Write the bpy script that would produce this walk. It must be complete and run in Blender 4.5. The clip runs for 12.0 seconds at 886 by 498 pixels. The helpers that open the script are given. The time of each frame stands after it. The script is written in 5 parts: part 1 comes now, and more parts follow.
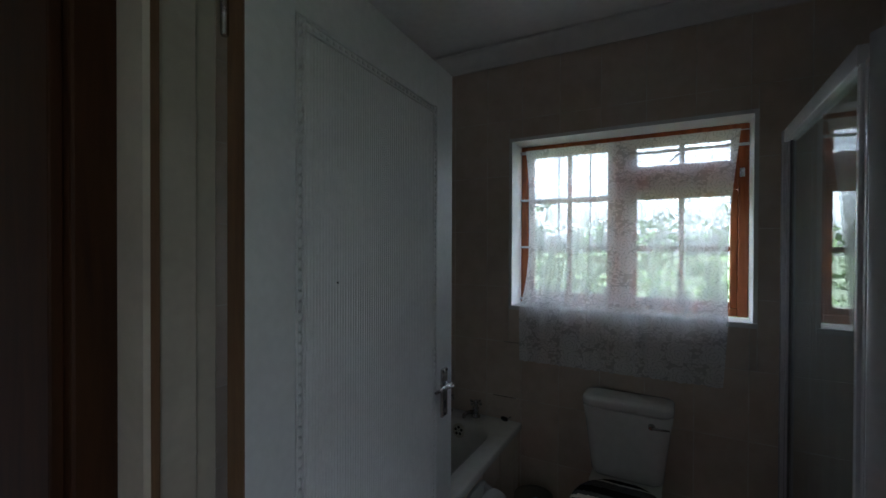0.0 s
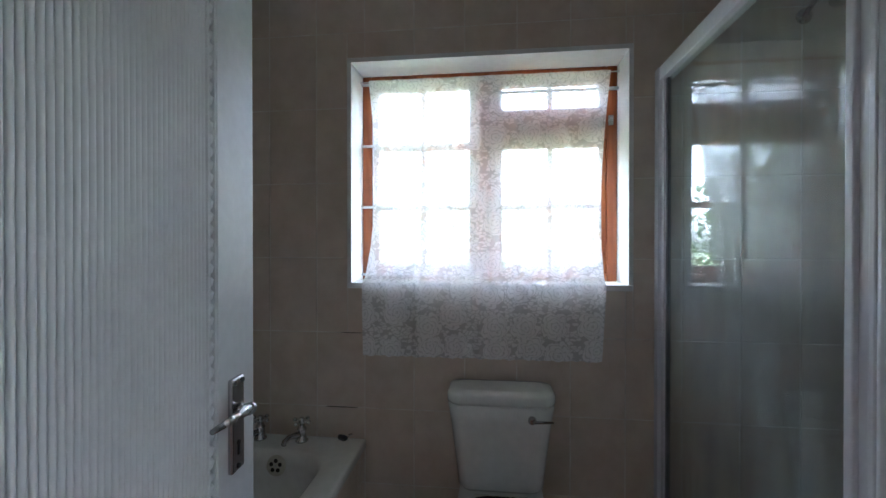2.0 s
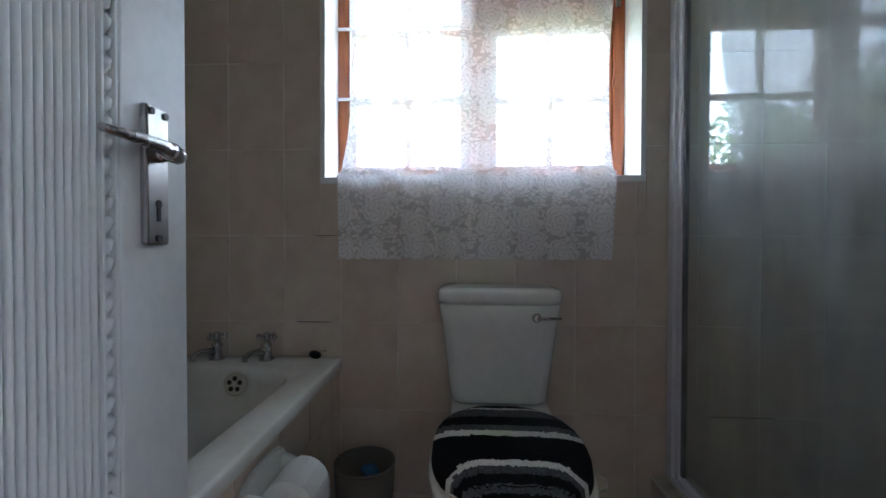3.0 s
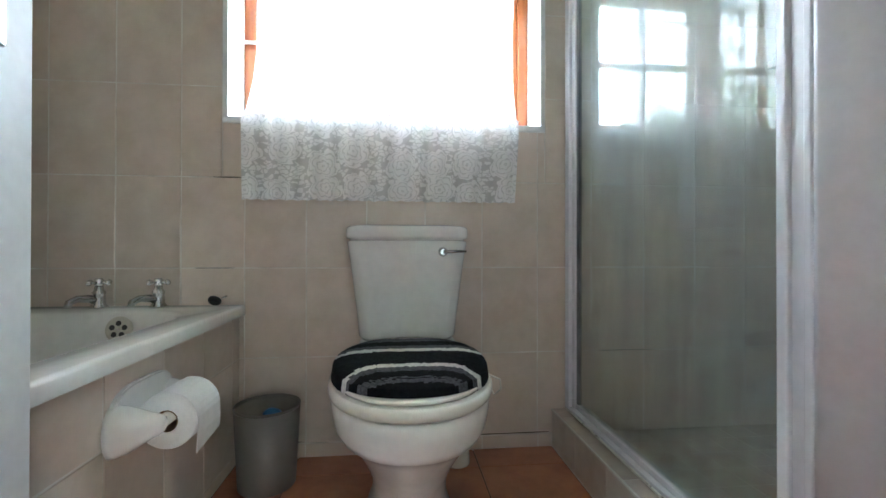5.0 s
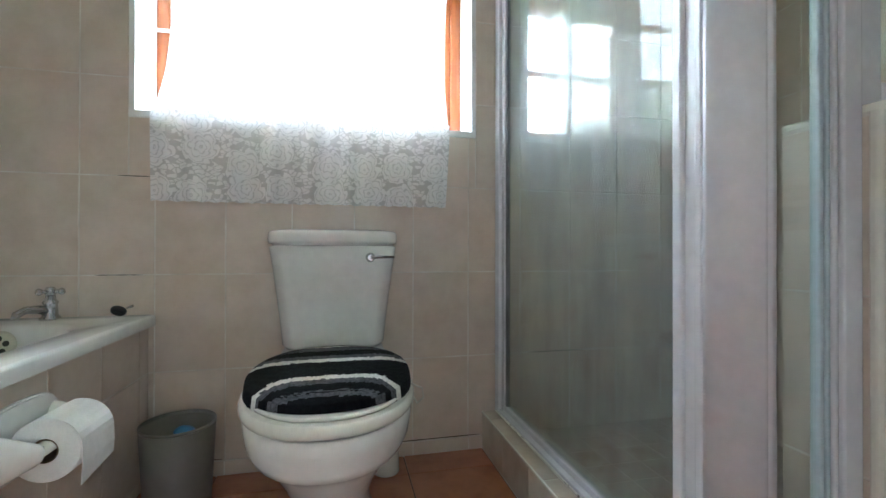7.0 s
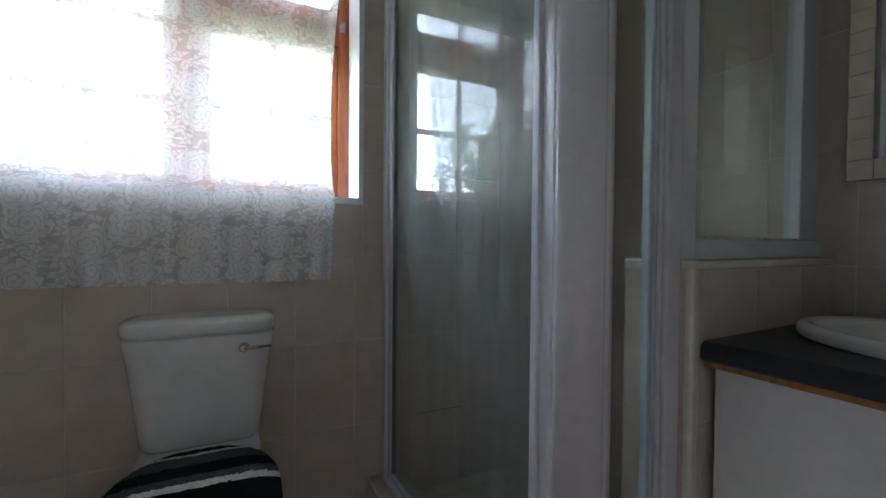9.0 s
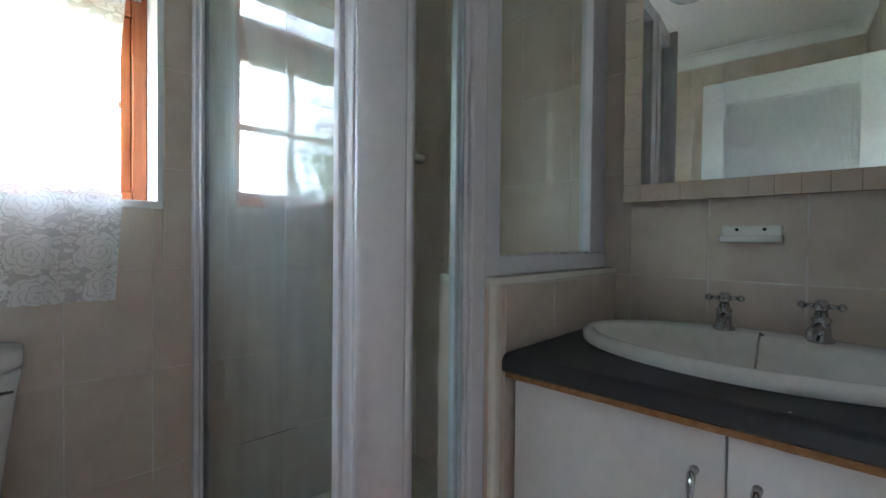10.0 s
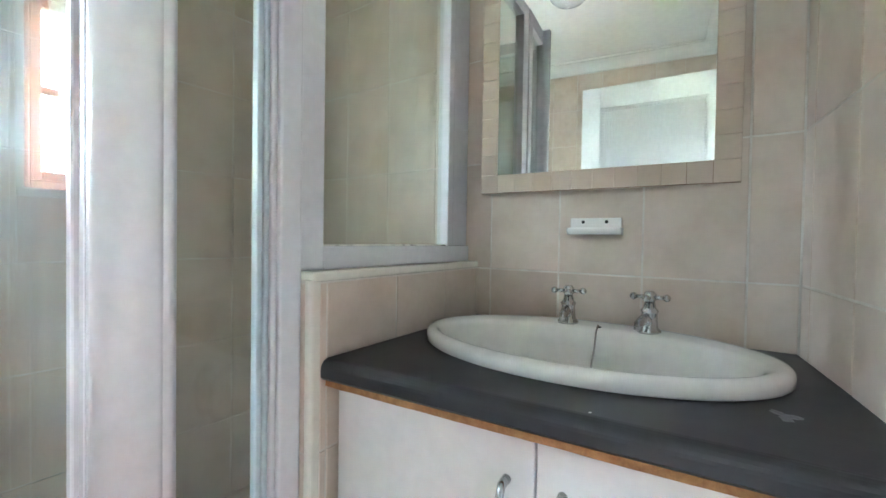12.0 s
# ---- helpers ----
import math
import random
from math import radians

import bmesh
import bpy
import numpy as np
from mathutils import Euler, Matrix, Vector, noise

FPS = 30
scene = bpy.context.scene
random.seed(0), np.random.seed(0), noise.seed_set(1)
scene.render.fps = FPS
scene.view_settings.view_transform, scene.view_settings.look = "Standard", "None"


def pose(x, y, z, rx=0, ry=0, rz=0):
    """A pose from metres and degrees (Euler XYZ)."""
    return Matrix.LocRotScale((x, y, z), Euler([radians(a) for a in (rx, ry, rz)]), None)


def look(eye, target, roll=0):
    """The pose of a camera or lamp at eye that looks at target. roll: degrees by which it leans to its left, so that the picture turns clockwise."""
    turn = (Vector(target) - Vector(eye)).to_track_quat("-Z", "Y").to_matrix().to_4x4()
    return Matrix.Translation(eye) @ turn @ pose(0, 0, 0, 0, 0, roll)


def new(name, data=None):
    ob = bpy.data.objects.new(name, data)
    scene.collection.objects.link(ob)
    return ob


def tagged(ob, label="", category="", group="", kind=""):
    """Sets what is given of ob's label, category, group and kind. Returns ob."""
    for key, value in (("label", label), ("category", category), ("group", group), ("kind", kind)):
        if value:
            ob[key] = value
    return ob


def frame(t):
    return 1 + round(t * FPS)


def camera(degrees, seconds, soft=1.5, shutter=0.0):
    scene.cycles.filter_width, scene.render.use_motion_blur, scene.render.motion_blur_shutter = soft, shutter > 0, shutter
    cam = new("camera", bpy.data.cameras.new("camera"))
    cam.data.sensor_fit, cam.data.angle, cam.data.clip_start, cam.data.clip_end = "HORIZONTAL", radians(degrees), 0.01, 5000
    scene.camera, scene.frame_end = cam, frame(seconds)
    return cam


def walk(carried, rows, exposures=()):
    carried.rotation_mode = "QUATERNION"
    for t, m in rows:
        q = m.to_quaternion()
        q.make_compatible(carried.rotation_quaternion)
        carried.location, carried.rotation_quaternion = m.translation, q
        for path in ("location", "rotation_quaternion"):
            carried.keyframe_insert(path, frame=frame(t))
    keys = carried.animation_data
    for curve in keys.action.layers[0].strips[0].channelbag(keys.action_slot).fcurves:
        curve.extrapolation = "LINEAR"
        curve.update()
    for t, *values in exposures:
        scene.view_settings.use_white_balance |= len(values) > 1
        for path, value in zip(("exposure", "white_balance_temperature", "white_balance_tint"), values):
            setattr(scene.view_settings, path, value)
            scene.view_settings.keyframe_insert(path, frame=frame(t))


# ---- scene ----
cam = camera(91.6, 12.0)
PATH = [
    (0, (0.028, -0.035, 1.768), (-0.951, 1.709, 1.751), 0.2),
    (0.5, (-0.069, -0.023, 1.764), (-0.741, 1.86, 1.754), 0.1),
    (1, (-0.14, 0.112, 1.713), (-0.592, 2.06, 1.704), 0.2),
    (1.5, (-0.209, 0.357, 1.663), (-0.54, 2.329, 1.655), 0.0),
    (2, (-0.273, 0.62, 1.552), (-0.507, 2.606, 1.54), -0.0),
    (2.5, (-0.332, 0.804, 1.323), (-0.511, 2.796, 1.3), 0.1),
    (3, (-0.362, 0.867, 1.104), (-0.477, 2.864, 1.074), 0.1),
    (3.2, (-0.373, 0.871, 1.044), (-0.454, 2.869, 1.017), -0.0),
    (4.8, (-0.306, 0.847, 0.849), (-0.118, 2.838, 0.852), 0.1),
    (5, (-0.279, 0.842, 0.837), (-0.072, 2.831, 0.847), 0.1),
    (5.5, (-0.254, 0.849, 0.809), (0.032, 2.828, 0.833), 0.0),
    (6, (-0.232, 0.856, 0.816), (0.111, 2.826, 0.827), -0.0),
    (6.5, (-0.217, 0.856, 0.828), (0.177, 2.817, 0.839), 0.0),
    (7, (-0.209, 0.848, 0.858), (0.24, 2.797, 0.867), 0.1),
    (7.2, (-0.214, 0.847, 0.882), (0.266, 2.789, 0.894), -0.0),
    (8.8, (-0.203, 0.851, 1.216), (0.632, 2.667, 1.151), -0.2),
    (9, (-0.14, 0.83, 1.196), (0.727, 2.632, 1.161), 0.5),
    (9.5, (-0.075, 0.812, 1.212), (1.053, 2.463, 1.183), 0.5),
    (10, (0.005, 0.813, 1.241), (1.385, 2.259, 1.209), 0.6),
    (10.5, (0.057, 0.8, 1.243), (1.602, 2.069, 1.22), 0.6),
    (11, (0.122, 0.776, 1.257), (1.72, 1.978, 1.221), 0.7),
    (11.5, (0.197, 0.755, 1.242), (1.813, 1.932, 1.206), 0.8),
    (12, (0.24, 0.738, 1.225), (1.875, 1.891, 1.187), 0.9),
]
EXPOSURES = [(0, 3.6, 5450, 11), (0.5, 4.55, 5450, 11), (1, 5.1, 5450, 11), (2, 5.3, 5400, 13), (3, 5.5, 5400, 13), (3.2, 5.6, 5400, 12), (4.8, 7.1, 5600, 6), (7.2, 7.15, 5600, 6),
             (8.8, 5.6, 5450, 11), (9.5, 5.85, 5450, 11), (10, 6.4, 5450, 9), (10.5, 7.05, 5500, 7), (11, 7.55, 5530, 7), (12, 8.0, 5550, 7)]
walk(cam, [(t, look(eye, target, roll)) for t, eye, target, roll in PATH], EXPOSURES)

# ---- light: an overcast sky through the window and an added, unseen passage opening ----
world = bpy.data.worlds.new("sky")
scene.world = world
world.use_nodes = True
sky = world.node_tree.nodes.new("ShaderNodeTexSky")
sky.sky_type, sky.sun_disc = "NISHITA", False
sky.sun_elevation, sky.sun_rotation = radians(48), radians(210)
sky.air_density, sky.dust_density, sky.ozone_density = 1.0, 3.0, 1.0
cloud_veil = world.node_tree.nodes.new("ShaderNodeHueSaturation")     # thin cloud takes most of the blue
cloud_veil.inputs["Saturation"].default_value = 0.22
world.node_tree.links.new(sky.outputs[0], cloud_veil.inputs["Color"])
world.node_tree.links.new(cloud_veil.outputs[0], world.node_tree.nodes["Background"].inputs[0])
world.node_tree.nodes["Background"].inputs[1].default_value = 0.15
sun_data = bpy.data.lights.new("sun", "SUN")
sun_data.energy, sun_data.angle, sun_data.color = 1.5, radians(10), (1.0, 0.96, 0.9)
sun = new("sun", sun_data)
sun.matrix_world = look((-4.05, -7.0, 9), (0, 0, 0))



def sky_portal(name, wide, high, eye, target):
    """Guides the sky's own light through an opening; gives none itself."""
    data = bpy.data.lights.new(name, "AREA")
    data.shape, data.size, data.size_y = "RECTANGLE", wide, high
    data.cycles.is_portal = True
    ob = new(name, data)
    ob.matrix_world = look(eye, target)


sky_portal("window_portal", 1.32, 1.10, (-0.314, 2.925, 1.909), (-0.314, 0.0, 1.909))
sky_portal("passage_portal", 1.07, 1.42, (2.32, -1.475, 1.6), (0.0, -1.475, 1.6))

# ---- plan: the room in metres ----
WEST, EAST, SOUTH, NORTH = -1.78, 1.556, 0.51, 2.648
CEIL, COVE = 3.06, 0.105
NOOK = 0.632                     # face of the short wall beside the basin
TW, TH = 0.2426, 0.364           # pitch of the wall tiles
WIN = (-0.981, 0.352, 1.361, 2.466)
SHX, SHY = 0.47, 1.527           # planes of the shower's two glass sides


# ---- materials ----
def mat(name, colour, rough=0.5, metal=0.0, spec=0.5):
    m = bpy.data.materials.new(name)
    m.use_nodes = True
    b = m.node_tree.nodes["Principled BSDF"]
    b.inputs["Base Color"].default_value = (*colour, 1)
    b.inputs["Roughness"].default_value = rough
    b.inputs["Metallic"].default_value = metal
    b.inputs["Specular IOR Level"].default_value = spec
    return m


def node(m, kind, **values):
    n = m.node_tree.nodes.new(kind)
    for key, value in values.items():
        n.inputs[key].default_value = value
    return n


def link(m, a, b):
    m.node_tree.links.new(a, b)


def bsdf(m):
    return m.node_tree.nodes["Principled BSDF"]


def ramp(m, source, stops):
    r = m.node_tree.nodes.new("ShaderNodeValToRGB")
    while len(r.color_ramp.elements) < len(stops):
        r.color_ramp.elements.new(0.5)
    for e, (at, c) in zip(r.color_ramp.elements, stops):
        e.position, e.color = at, (*c, 1)
    link(m, source, r.inputs[0])
    return r.outputs[0]


def mix(m, kind, factor, a, b):
    n = m.node_tree.nodes.new("ShaderNodeMix")
    n.data_type, n.blend_type = "RGBA", kind
    for socket, value in ((n.inputs[0], factor), (n.inputs[6], a), (n.inputs[7], b)):
        if isinstance(value, (int, float)):
            socket.default_value = value
        elif isinstance(value, tuple):
            socket.default_value = (*value, 1)
        else:
            link(m, value, socket)
    return n.outputs[2]


def place(m, scale=(1, 1, 1), of="Object"):
    tc = m.node_tree.nodes.new("ShaderNodeTexCoord")
    mp = m.node_tree.nodes.new("ShaderNodeMapping")
    mp.inputs["Scale"].default_value = scale
    link(m, tc.outputs[of], mp.inputs[0])
    return mp.outputs[0]


def world_place(m, scale=(1, 1, 1)):
    geo = m.node_tree.nodes.new("ShaderNodeNewGeometry")
    mp = m.node_tree.nodes.new("ShaderNodeMapping")
    mp.inputs["Scale"].default_value = scale
    link(m, geo.outputs["Position"], mp.inputs[0])
    return mp.outputs[0]


def noise_tex(m, where, scale, detail=4, rough=0.55, distort=0.0):
    n = node(m, "ShaderNodeTexNoise", Scale=scale, Detail=detail, Roughness=rough, Distortion=distort)
    link(m, where, n.inputs["Vector"])
    return n.outputs["Fac"]


def bump(m, height, strength=0.2, distance=0.002):
    n = node(m, "ShaderNodeBump", Strength=strength, Distance=distance)
    link(m, height, n.inputs["Height"])
    link(m, n.outputs[0], bsdf(m).inputs["Normal"])


def random_of(m):
    return m.node_tree.nodes.new("ShaderNodeObjectInfo").outputs["Random"]


def mottled(name, light, dark, scale, rough=0.4, fine=None, relief=0.1, metal=0.0, spread=(0.3, 0.7), spec=0.5, gloss_wear=0.12):
    """A surface with stains at one scale, grain at a finer one and uneven gloss."""
    m = mat(name, light, rough, metal, spec)
    p = world_place(m)
    a = noise_tex(m, p, scale, 5, 0.6, 0.4)
    b = noise_tex(m, p, fine or scale * 9, 3)
    c = ramp(m, a, [(spread[0], dark), (spread[1], light)])
    c = mix(m, "MULTIPLY", 0.35, c, ramp(m, b, [(0.3, (0.8, 0.8, 0.8)), (0.7, (1, 1, 1))]))
    link(m, c, bsdf(m).inputs["Base Color"])
    r = node(m, "ShaderNodeMapRange", **{"To Min": max(rough - gloss_wear, 0.02), "To Max": min(rough + gloss_wear, 1)})
    link(m, a, r.inputs["Value"])
    link(m, r.outputs[0], bsdf(m).inputs["Roughness"])
    if relief:
        bump(m, b, relief, 0.001)
    return m


def tile_material(name, light, dark, vein, rough):
    """Glazed tile: cloudy colour with fine mottling, each tile a little different."""
    m = mat(name, light, rough)
    p = world_place(m)
    off = node(m, "ShaderNodeVectorMath")
    off.operation = "MULTIPLY_ADD"
    link(m, random_of(m), off.inputs[0])
    off.inputs[1].default_value = (7, 11, 5)
    link(m, p, off.inputs[2])
    cloud = noise_tex(m, off.outputs[0], 7.5, 6, 0.62)
    fine = noise_tex(m, off.outputs[0], 55, 4, 0.6)
    c = ramp(m, cloud, [(0.30, dark), (0.58, light), (0.8, tuple(min(1, v * 1.08) for v in light))])
    c = mix(m, "MULTIPLY", 0.07, c, ramp(m, fine, [(0.3, (0.82, 0.8, 0.78)), (0.65, (1, 1, 1))]))
    tone = ramp(m, random_of(m), [(0.0, (0.965, 0.955, 0.945)), (1.0, (1.0, 1.0, 1.0))])
    c = mix(m, "MULTIPLY", 1.0, c, tone)
    link(m, c, bsdf(m).inputs["Base Color"])
    return m


def wood(name, light, dark, rough=0.35, along=(1, 1, 0.08), scale=30):
    m = mat(name, light, rough)
    p = world_place(m, along)
    g = noise_tex(m, p, scale, 6, 0.65, 0.6)
    c = ramp(m, g, [(0.3, dark), (0.62, light)])
    big = noise_tex(m, world_place(m), 3, 3)
    c = mix(m, "MULTIPLY", 0.4, c, ramp(m, big, [(0.3, (0.7, 0.65, 0.6)), (0.7, (1, 1, 1))]))
    link(m, c, bsdf(m).inputs["Base Color"])
    bump(m, g, 0.15, 0.001)
    return m


def glass(name, tint, scum=0.0, streak=(1, 1, 0.15), scum_colour=(0.5, 0.52, 0.48)):
    """Thin pane: clear with a mirror gloss by Fresnel, and soap scum where asked."""
    m = bpy.data.materials.new(name)
    m.use_nodes = True
    nt = m.node_tree
    nt.nodes.remove(nt.nodes["Principled BSDF"])
    out = nt.nodes["Material Output"]
    clear = node(m, "ShaderNodeBsdfTransparent", Color=(*tint, 1))
    shine = node(m, "ShaderNodeBsdfGlossy", Roughness=0.0)
    facing = node(m, "ShaderNodeLayerWeight", Blend=0.5)
    power = node(m, "ShaderNodeMath")
    power.operation = "POWER"
    link(m, facing.outputs["Facing"], power.inputs[0])
    power.inputs[1].default_value = 5.0
    f = node(m, "ShaderNodeMath")
    f.operation = "MULTIPLY_ADD"
    link(m, power.outputs[0], f.inputs[0])
    f.inputs[1].default_value, f.inputs[2].default_value = 0.80, 0.042
    body = clear.outputs[0]
    if scum:
        p = world_place(m, streak)
        a = noise_tex(m, p, 9, 6, 0.65, 0.5)
        b = noise_tex(m, world_place(m), 2.2, 4, 0.6)
        k = node(m, "ShaderNodeMath")
        k.operation = "MULTIPLY"
        link(m, ramp(m, a, [(0.30, (0.25, 0.25, 0.25)), (0.70, (1, 1, 1))]), k.inputs[0])
        link(m, ramp(m, b, [(0.25, (0.3 * scum,) * 3), (0.75, (scum,) * 3)]), k.inputs[1])
        dull = node(m, "ShaderNodeBsdfDiffuse", Color=(*scum_colour, 1))
        haze = node(m, "ShaderNodeBsdfGlossy", Color=(0.78, 0.86, 0.88, 1), Roughness=0.30)
        film = nt.nodes.new("ShaderNodeMixShader")
        film.inputs[0].default_value = 0.08
        link(m, dull.outputs[0], film.inputs[1])
        link(m, haze.outputs[0], film.inputs[2])
        mx = nt.nodes.new("ShaderNodeMixShader")
        link(m, k.outputs[0], mx.inputs[0])
        link(m, body, mx.inputs[1])
        link(m, film.outputs[0], mx.inputs[2])
        body = mx.outputs[0]
    mx = nt.nodes.new("ShaderNodeMixShader")
    link(m, f.outputs[0], mx.inputs[0])
    link(m, body, mx.inputs[1])
    link(m, shine.outputs[0], mx.inputs[2])
    link(m, mx.outputs[0], out.inputs[0])
    return m


TILE = tile_material("glazed_beige_tile", (0.645, 0.553, 0.467), (0.570, 0.475, 0.386), (0.44, 0.33, 0.25), 0.28)
KERB_TILE = tile_material("pale_kerb_tile", (0.58, 0.51, 0.43), (0.45, 0.38, 0.31), (0.33, 0.26, 0.2), 0.38)
GROUT = mottled("pale_grout", (0.80, 0.77, 0.71), (0.56, 0.50, 0.43), 6, 0.9, relief=0.4)
FLOOR_GROUT = mottled("dark_floor_grout", (0.10, 0.07, 0.05), (0.06, 0.04, 0.03), 9, 0.9, relief=0.4)
TERRACOTTA = tile_material("terracotta", (0.50, 0.215, 0.115), (0.36, 0.135, 0.07), (0.24, 0.10, 0.06), 0.34)
PAINT = mottled("white_wall_paint", (0.80, 0.80, 0.78), (0.74, 0.74, 0.72), 3, 0.7, relief=0.15)
CEILING = mottled("white_ceiling_paint", (0.82, 0.82, 0.80), (0.78, 0.78, 0.76), 2, 0.85, relief=0.1)
DOOR_PAINT = mottled("white_door_enamel", (0.74, 0.76, 0.76), (0.66, 0.68, 0.68), 5, 0.38, relief=0.12)
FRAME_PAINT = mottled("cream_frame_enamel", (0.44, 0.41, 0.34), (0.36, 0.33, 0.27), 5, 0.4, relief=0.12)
RAW_EDGE = wood("bare_door_edge", (0.16, 0.092, 0.046), (0.09, 0.05, 0.024), 0.6)
DARK_WOOD = wood("dark_stained_wood", (0.045, 0.018, 0.007), (0.022, 0.009, 0.004), 0.6)
bsdf(DARK_WOOD).inputs["Specular IOR Level"].default_value = 0.15
WINDOW_WOOD = wood("varnished_window_wood", (0.42, 0.13, 0.045), (0.24, 0.06, 0.02), 0.25)
CERAMIC = mottled("white_vitreous_china", (0.83, 0.82, 0.79), (0.78, 0.77, 0.73), 3, 0.10, relief=0.03, gloss_wear=0.05)
SEAT = mottled("ivory_seat_plastic", (0.80, 0.78, 0.70), (0.74, 0.71, 0.62), 4, 0.18, relief=0.03, gloss_wear=0.06)
BATH = mottled("white_bath_enamel", (0.82, 0.82, 0.79), (0.76, 0.75, 0.70), 3, 0.12, relief=0.03, gloss_wear=0.06)
CHROME = mottled("worn_chrome", (0.62, 0.62, 0.62), (0.42, 0.42, 0.42), 14, 0.16, relief=0.05, metal=1.0)
STEEL = mottled("brushed_steel_plate", (0.58, 0.57, 0.56), (0.34, 0.33, 0.33), 12, 0.26, relief=0.08, metal=1.0)
ALU = mottled("white_powder_coat", (0.75, 0.75, 0.78), (0.70, 0.70, 0.73), 4, 0.20, relief=0.04)
GREY_SEAL = mottled("worn_grey_seal", (0.42, 0.41, 0.42), (0.32, 0.31, 0.32), 8, 0.5, relief=0.05)
SEAL = mottled("grey_door_seal", (0.22, 0.22, 0.24), (0.12, 0.12, 0.13), 8, 0.5, relief=0.05)
SILICONE = mottled("mouldy_silicone", (0.70, 0.68, 0.62), (0.10, 0.08, 0.06), 26, 0.5, spread=(0.32, 0.46), relief=0.2)
COUNTER = mottled("charcoal_laminate", (0.036, 0.037, 0.040), (0.020, 0.021, 0.023), 9, 0.46, fine=220, relief=0.15)
CHIPBOARD = mottled("raw_chipboard_edge", (0.42, 0.22, 0.09), (0.24, 0.11, 0.04), 60, 0.9, relief=0.8)
MELAMINE = mottled("white_melamine", (0.80, 0.79, 0.77), (0.75, 0.74, 0.72), 2.5, 0.35, relief=0.04)
MOSAIC = tile_material("tan_mosaic", (0.60, 0.50, 0.40), (0.52, 0.42, 0.33), (0.4, 0.28, 0.2), 0.42)
BIN = mottled("grey_bin_plastic", (0.19, 0.175, 0.155), (0.16, 0.148, 0.13), 5, 0.42, relief=0.06)
BLUE = mottled("blue_plastic", (0.05, 0.24, 0.50), (0.04, 0.17, 0.36), 20, 0.4)
PAPER = mottled("white_tissue_paper", (0.86, 0.86, 0.84), (0.80, 0.80, 0.78), 40, 0.95, fine=300, relief=0.5)
CARD = mottled("brown_card_core", (0.30, 0.20, 0.12), (0.22, 0.14, 0.08), 30, 0.9)
BLACK = mottled("black_rubber", (0.018, 0.018, 0.018), (0.010, 0.010, 0.010), 30, 0.5)
STONE = mottled("dark_grey_stone", (0.12, 0.12, 0.13), (0.05, 0.05, 0.06), 60, 0.8)
YARN_BLACK = mottled("black_yarn", (0.011, 0.011, 0.012), (0.005, 0.005, 0.006), 120, 0.95, fine=500, relief=1.0, spec=0.1)
YARN_GREY = mottled("grey_yarn", (0.13, 0.13, 0.135), (0.035, 0.035, 0.04), 120, 0.95, fine=500, relief=1.0, spec=0.1)
YARN_WHITE = mottled("cream_yarn", (0.72, 0.70, 0.64), (0.5, 0.48, 0.43), 120, 0.95, fine=500, relief=1.0, spec=0.1)
PANE = glass("window_glass", (0.96, 0.98, 0.97))
SHOWER_GLASS = glass("scummy_shower_glass", (0.92, 0.95, 0.93), 0.28, (1, 1, 0.10), (0.62, 0.70, 0.68))
CLEAR_GLASS = glass("shower_glass", (0.95, 0.97, 0.94), 0.06)
DOME = mottled("frosted_dome_glass", (0.62, 0.64, 0.66), (0.5, 0.52, 0.54), 8, 0.25)
LEAF = mottled("garden_leaf", (0.12, 0.18, 0.06), (0.06, 0.10, 0.03), 8, 0.6)
GRASS = mottled("lawn", (0.14, 0.165, 0.09), (0.10, 0.125, 0.065), 2, 0.9, relief=0.6)
BARK = mottled("bark", (0.12, 0.08, 0.05), (0.06, 0.04, 0.025), 20, 0.9, relief=1.0)
GRILLE = mottled("yellowed_ivory_plastic", (0.60, 0.58, 0.48), (0.48, 0.46, 0.36), 20, 0.35)
SCUFF = mottled("rubbed_laminate", (0.34, 0.35, 0.35), (0.14, 0.14, 0.145), 60, 0.6)
TEAL_SEAL = mottled("aged_clear_door_seal", (0.62, 0.71, 0.74), (0.50, 0.60, 0.64), 10, 0.2, relief=0.03)
CRACK = mottled("mouldy_joint", (0.09, 0.07, 0.05), (0.03, 0.025, 0.02), 40, 0.9)
MIRROR = mat("mirror_silver", (0.86, 0.88, 0.87), 0.015, 1.0)


NET, HEM = 0.60, 1.408           # how far the open net covers; where the hem begins, down from the wire


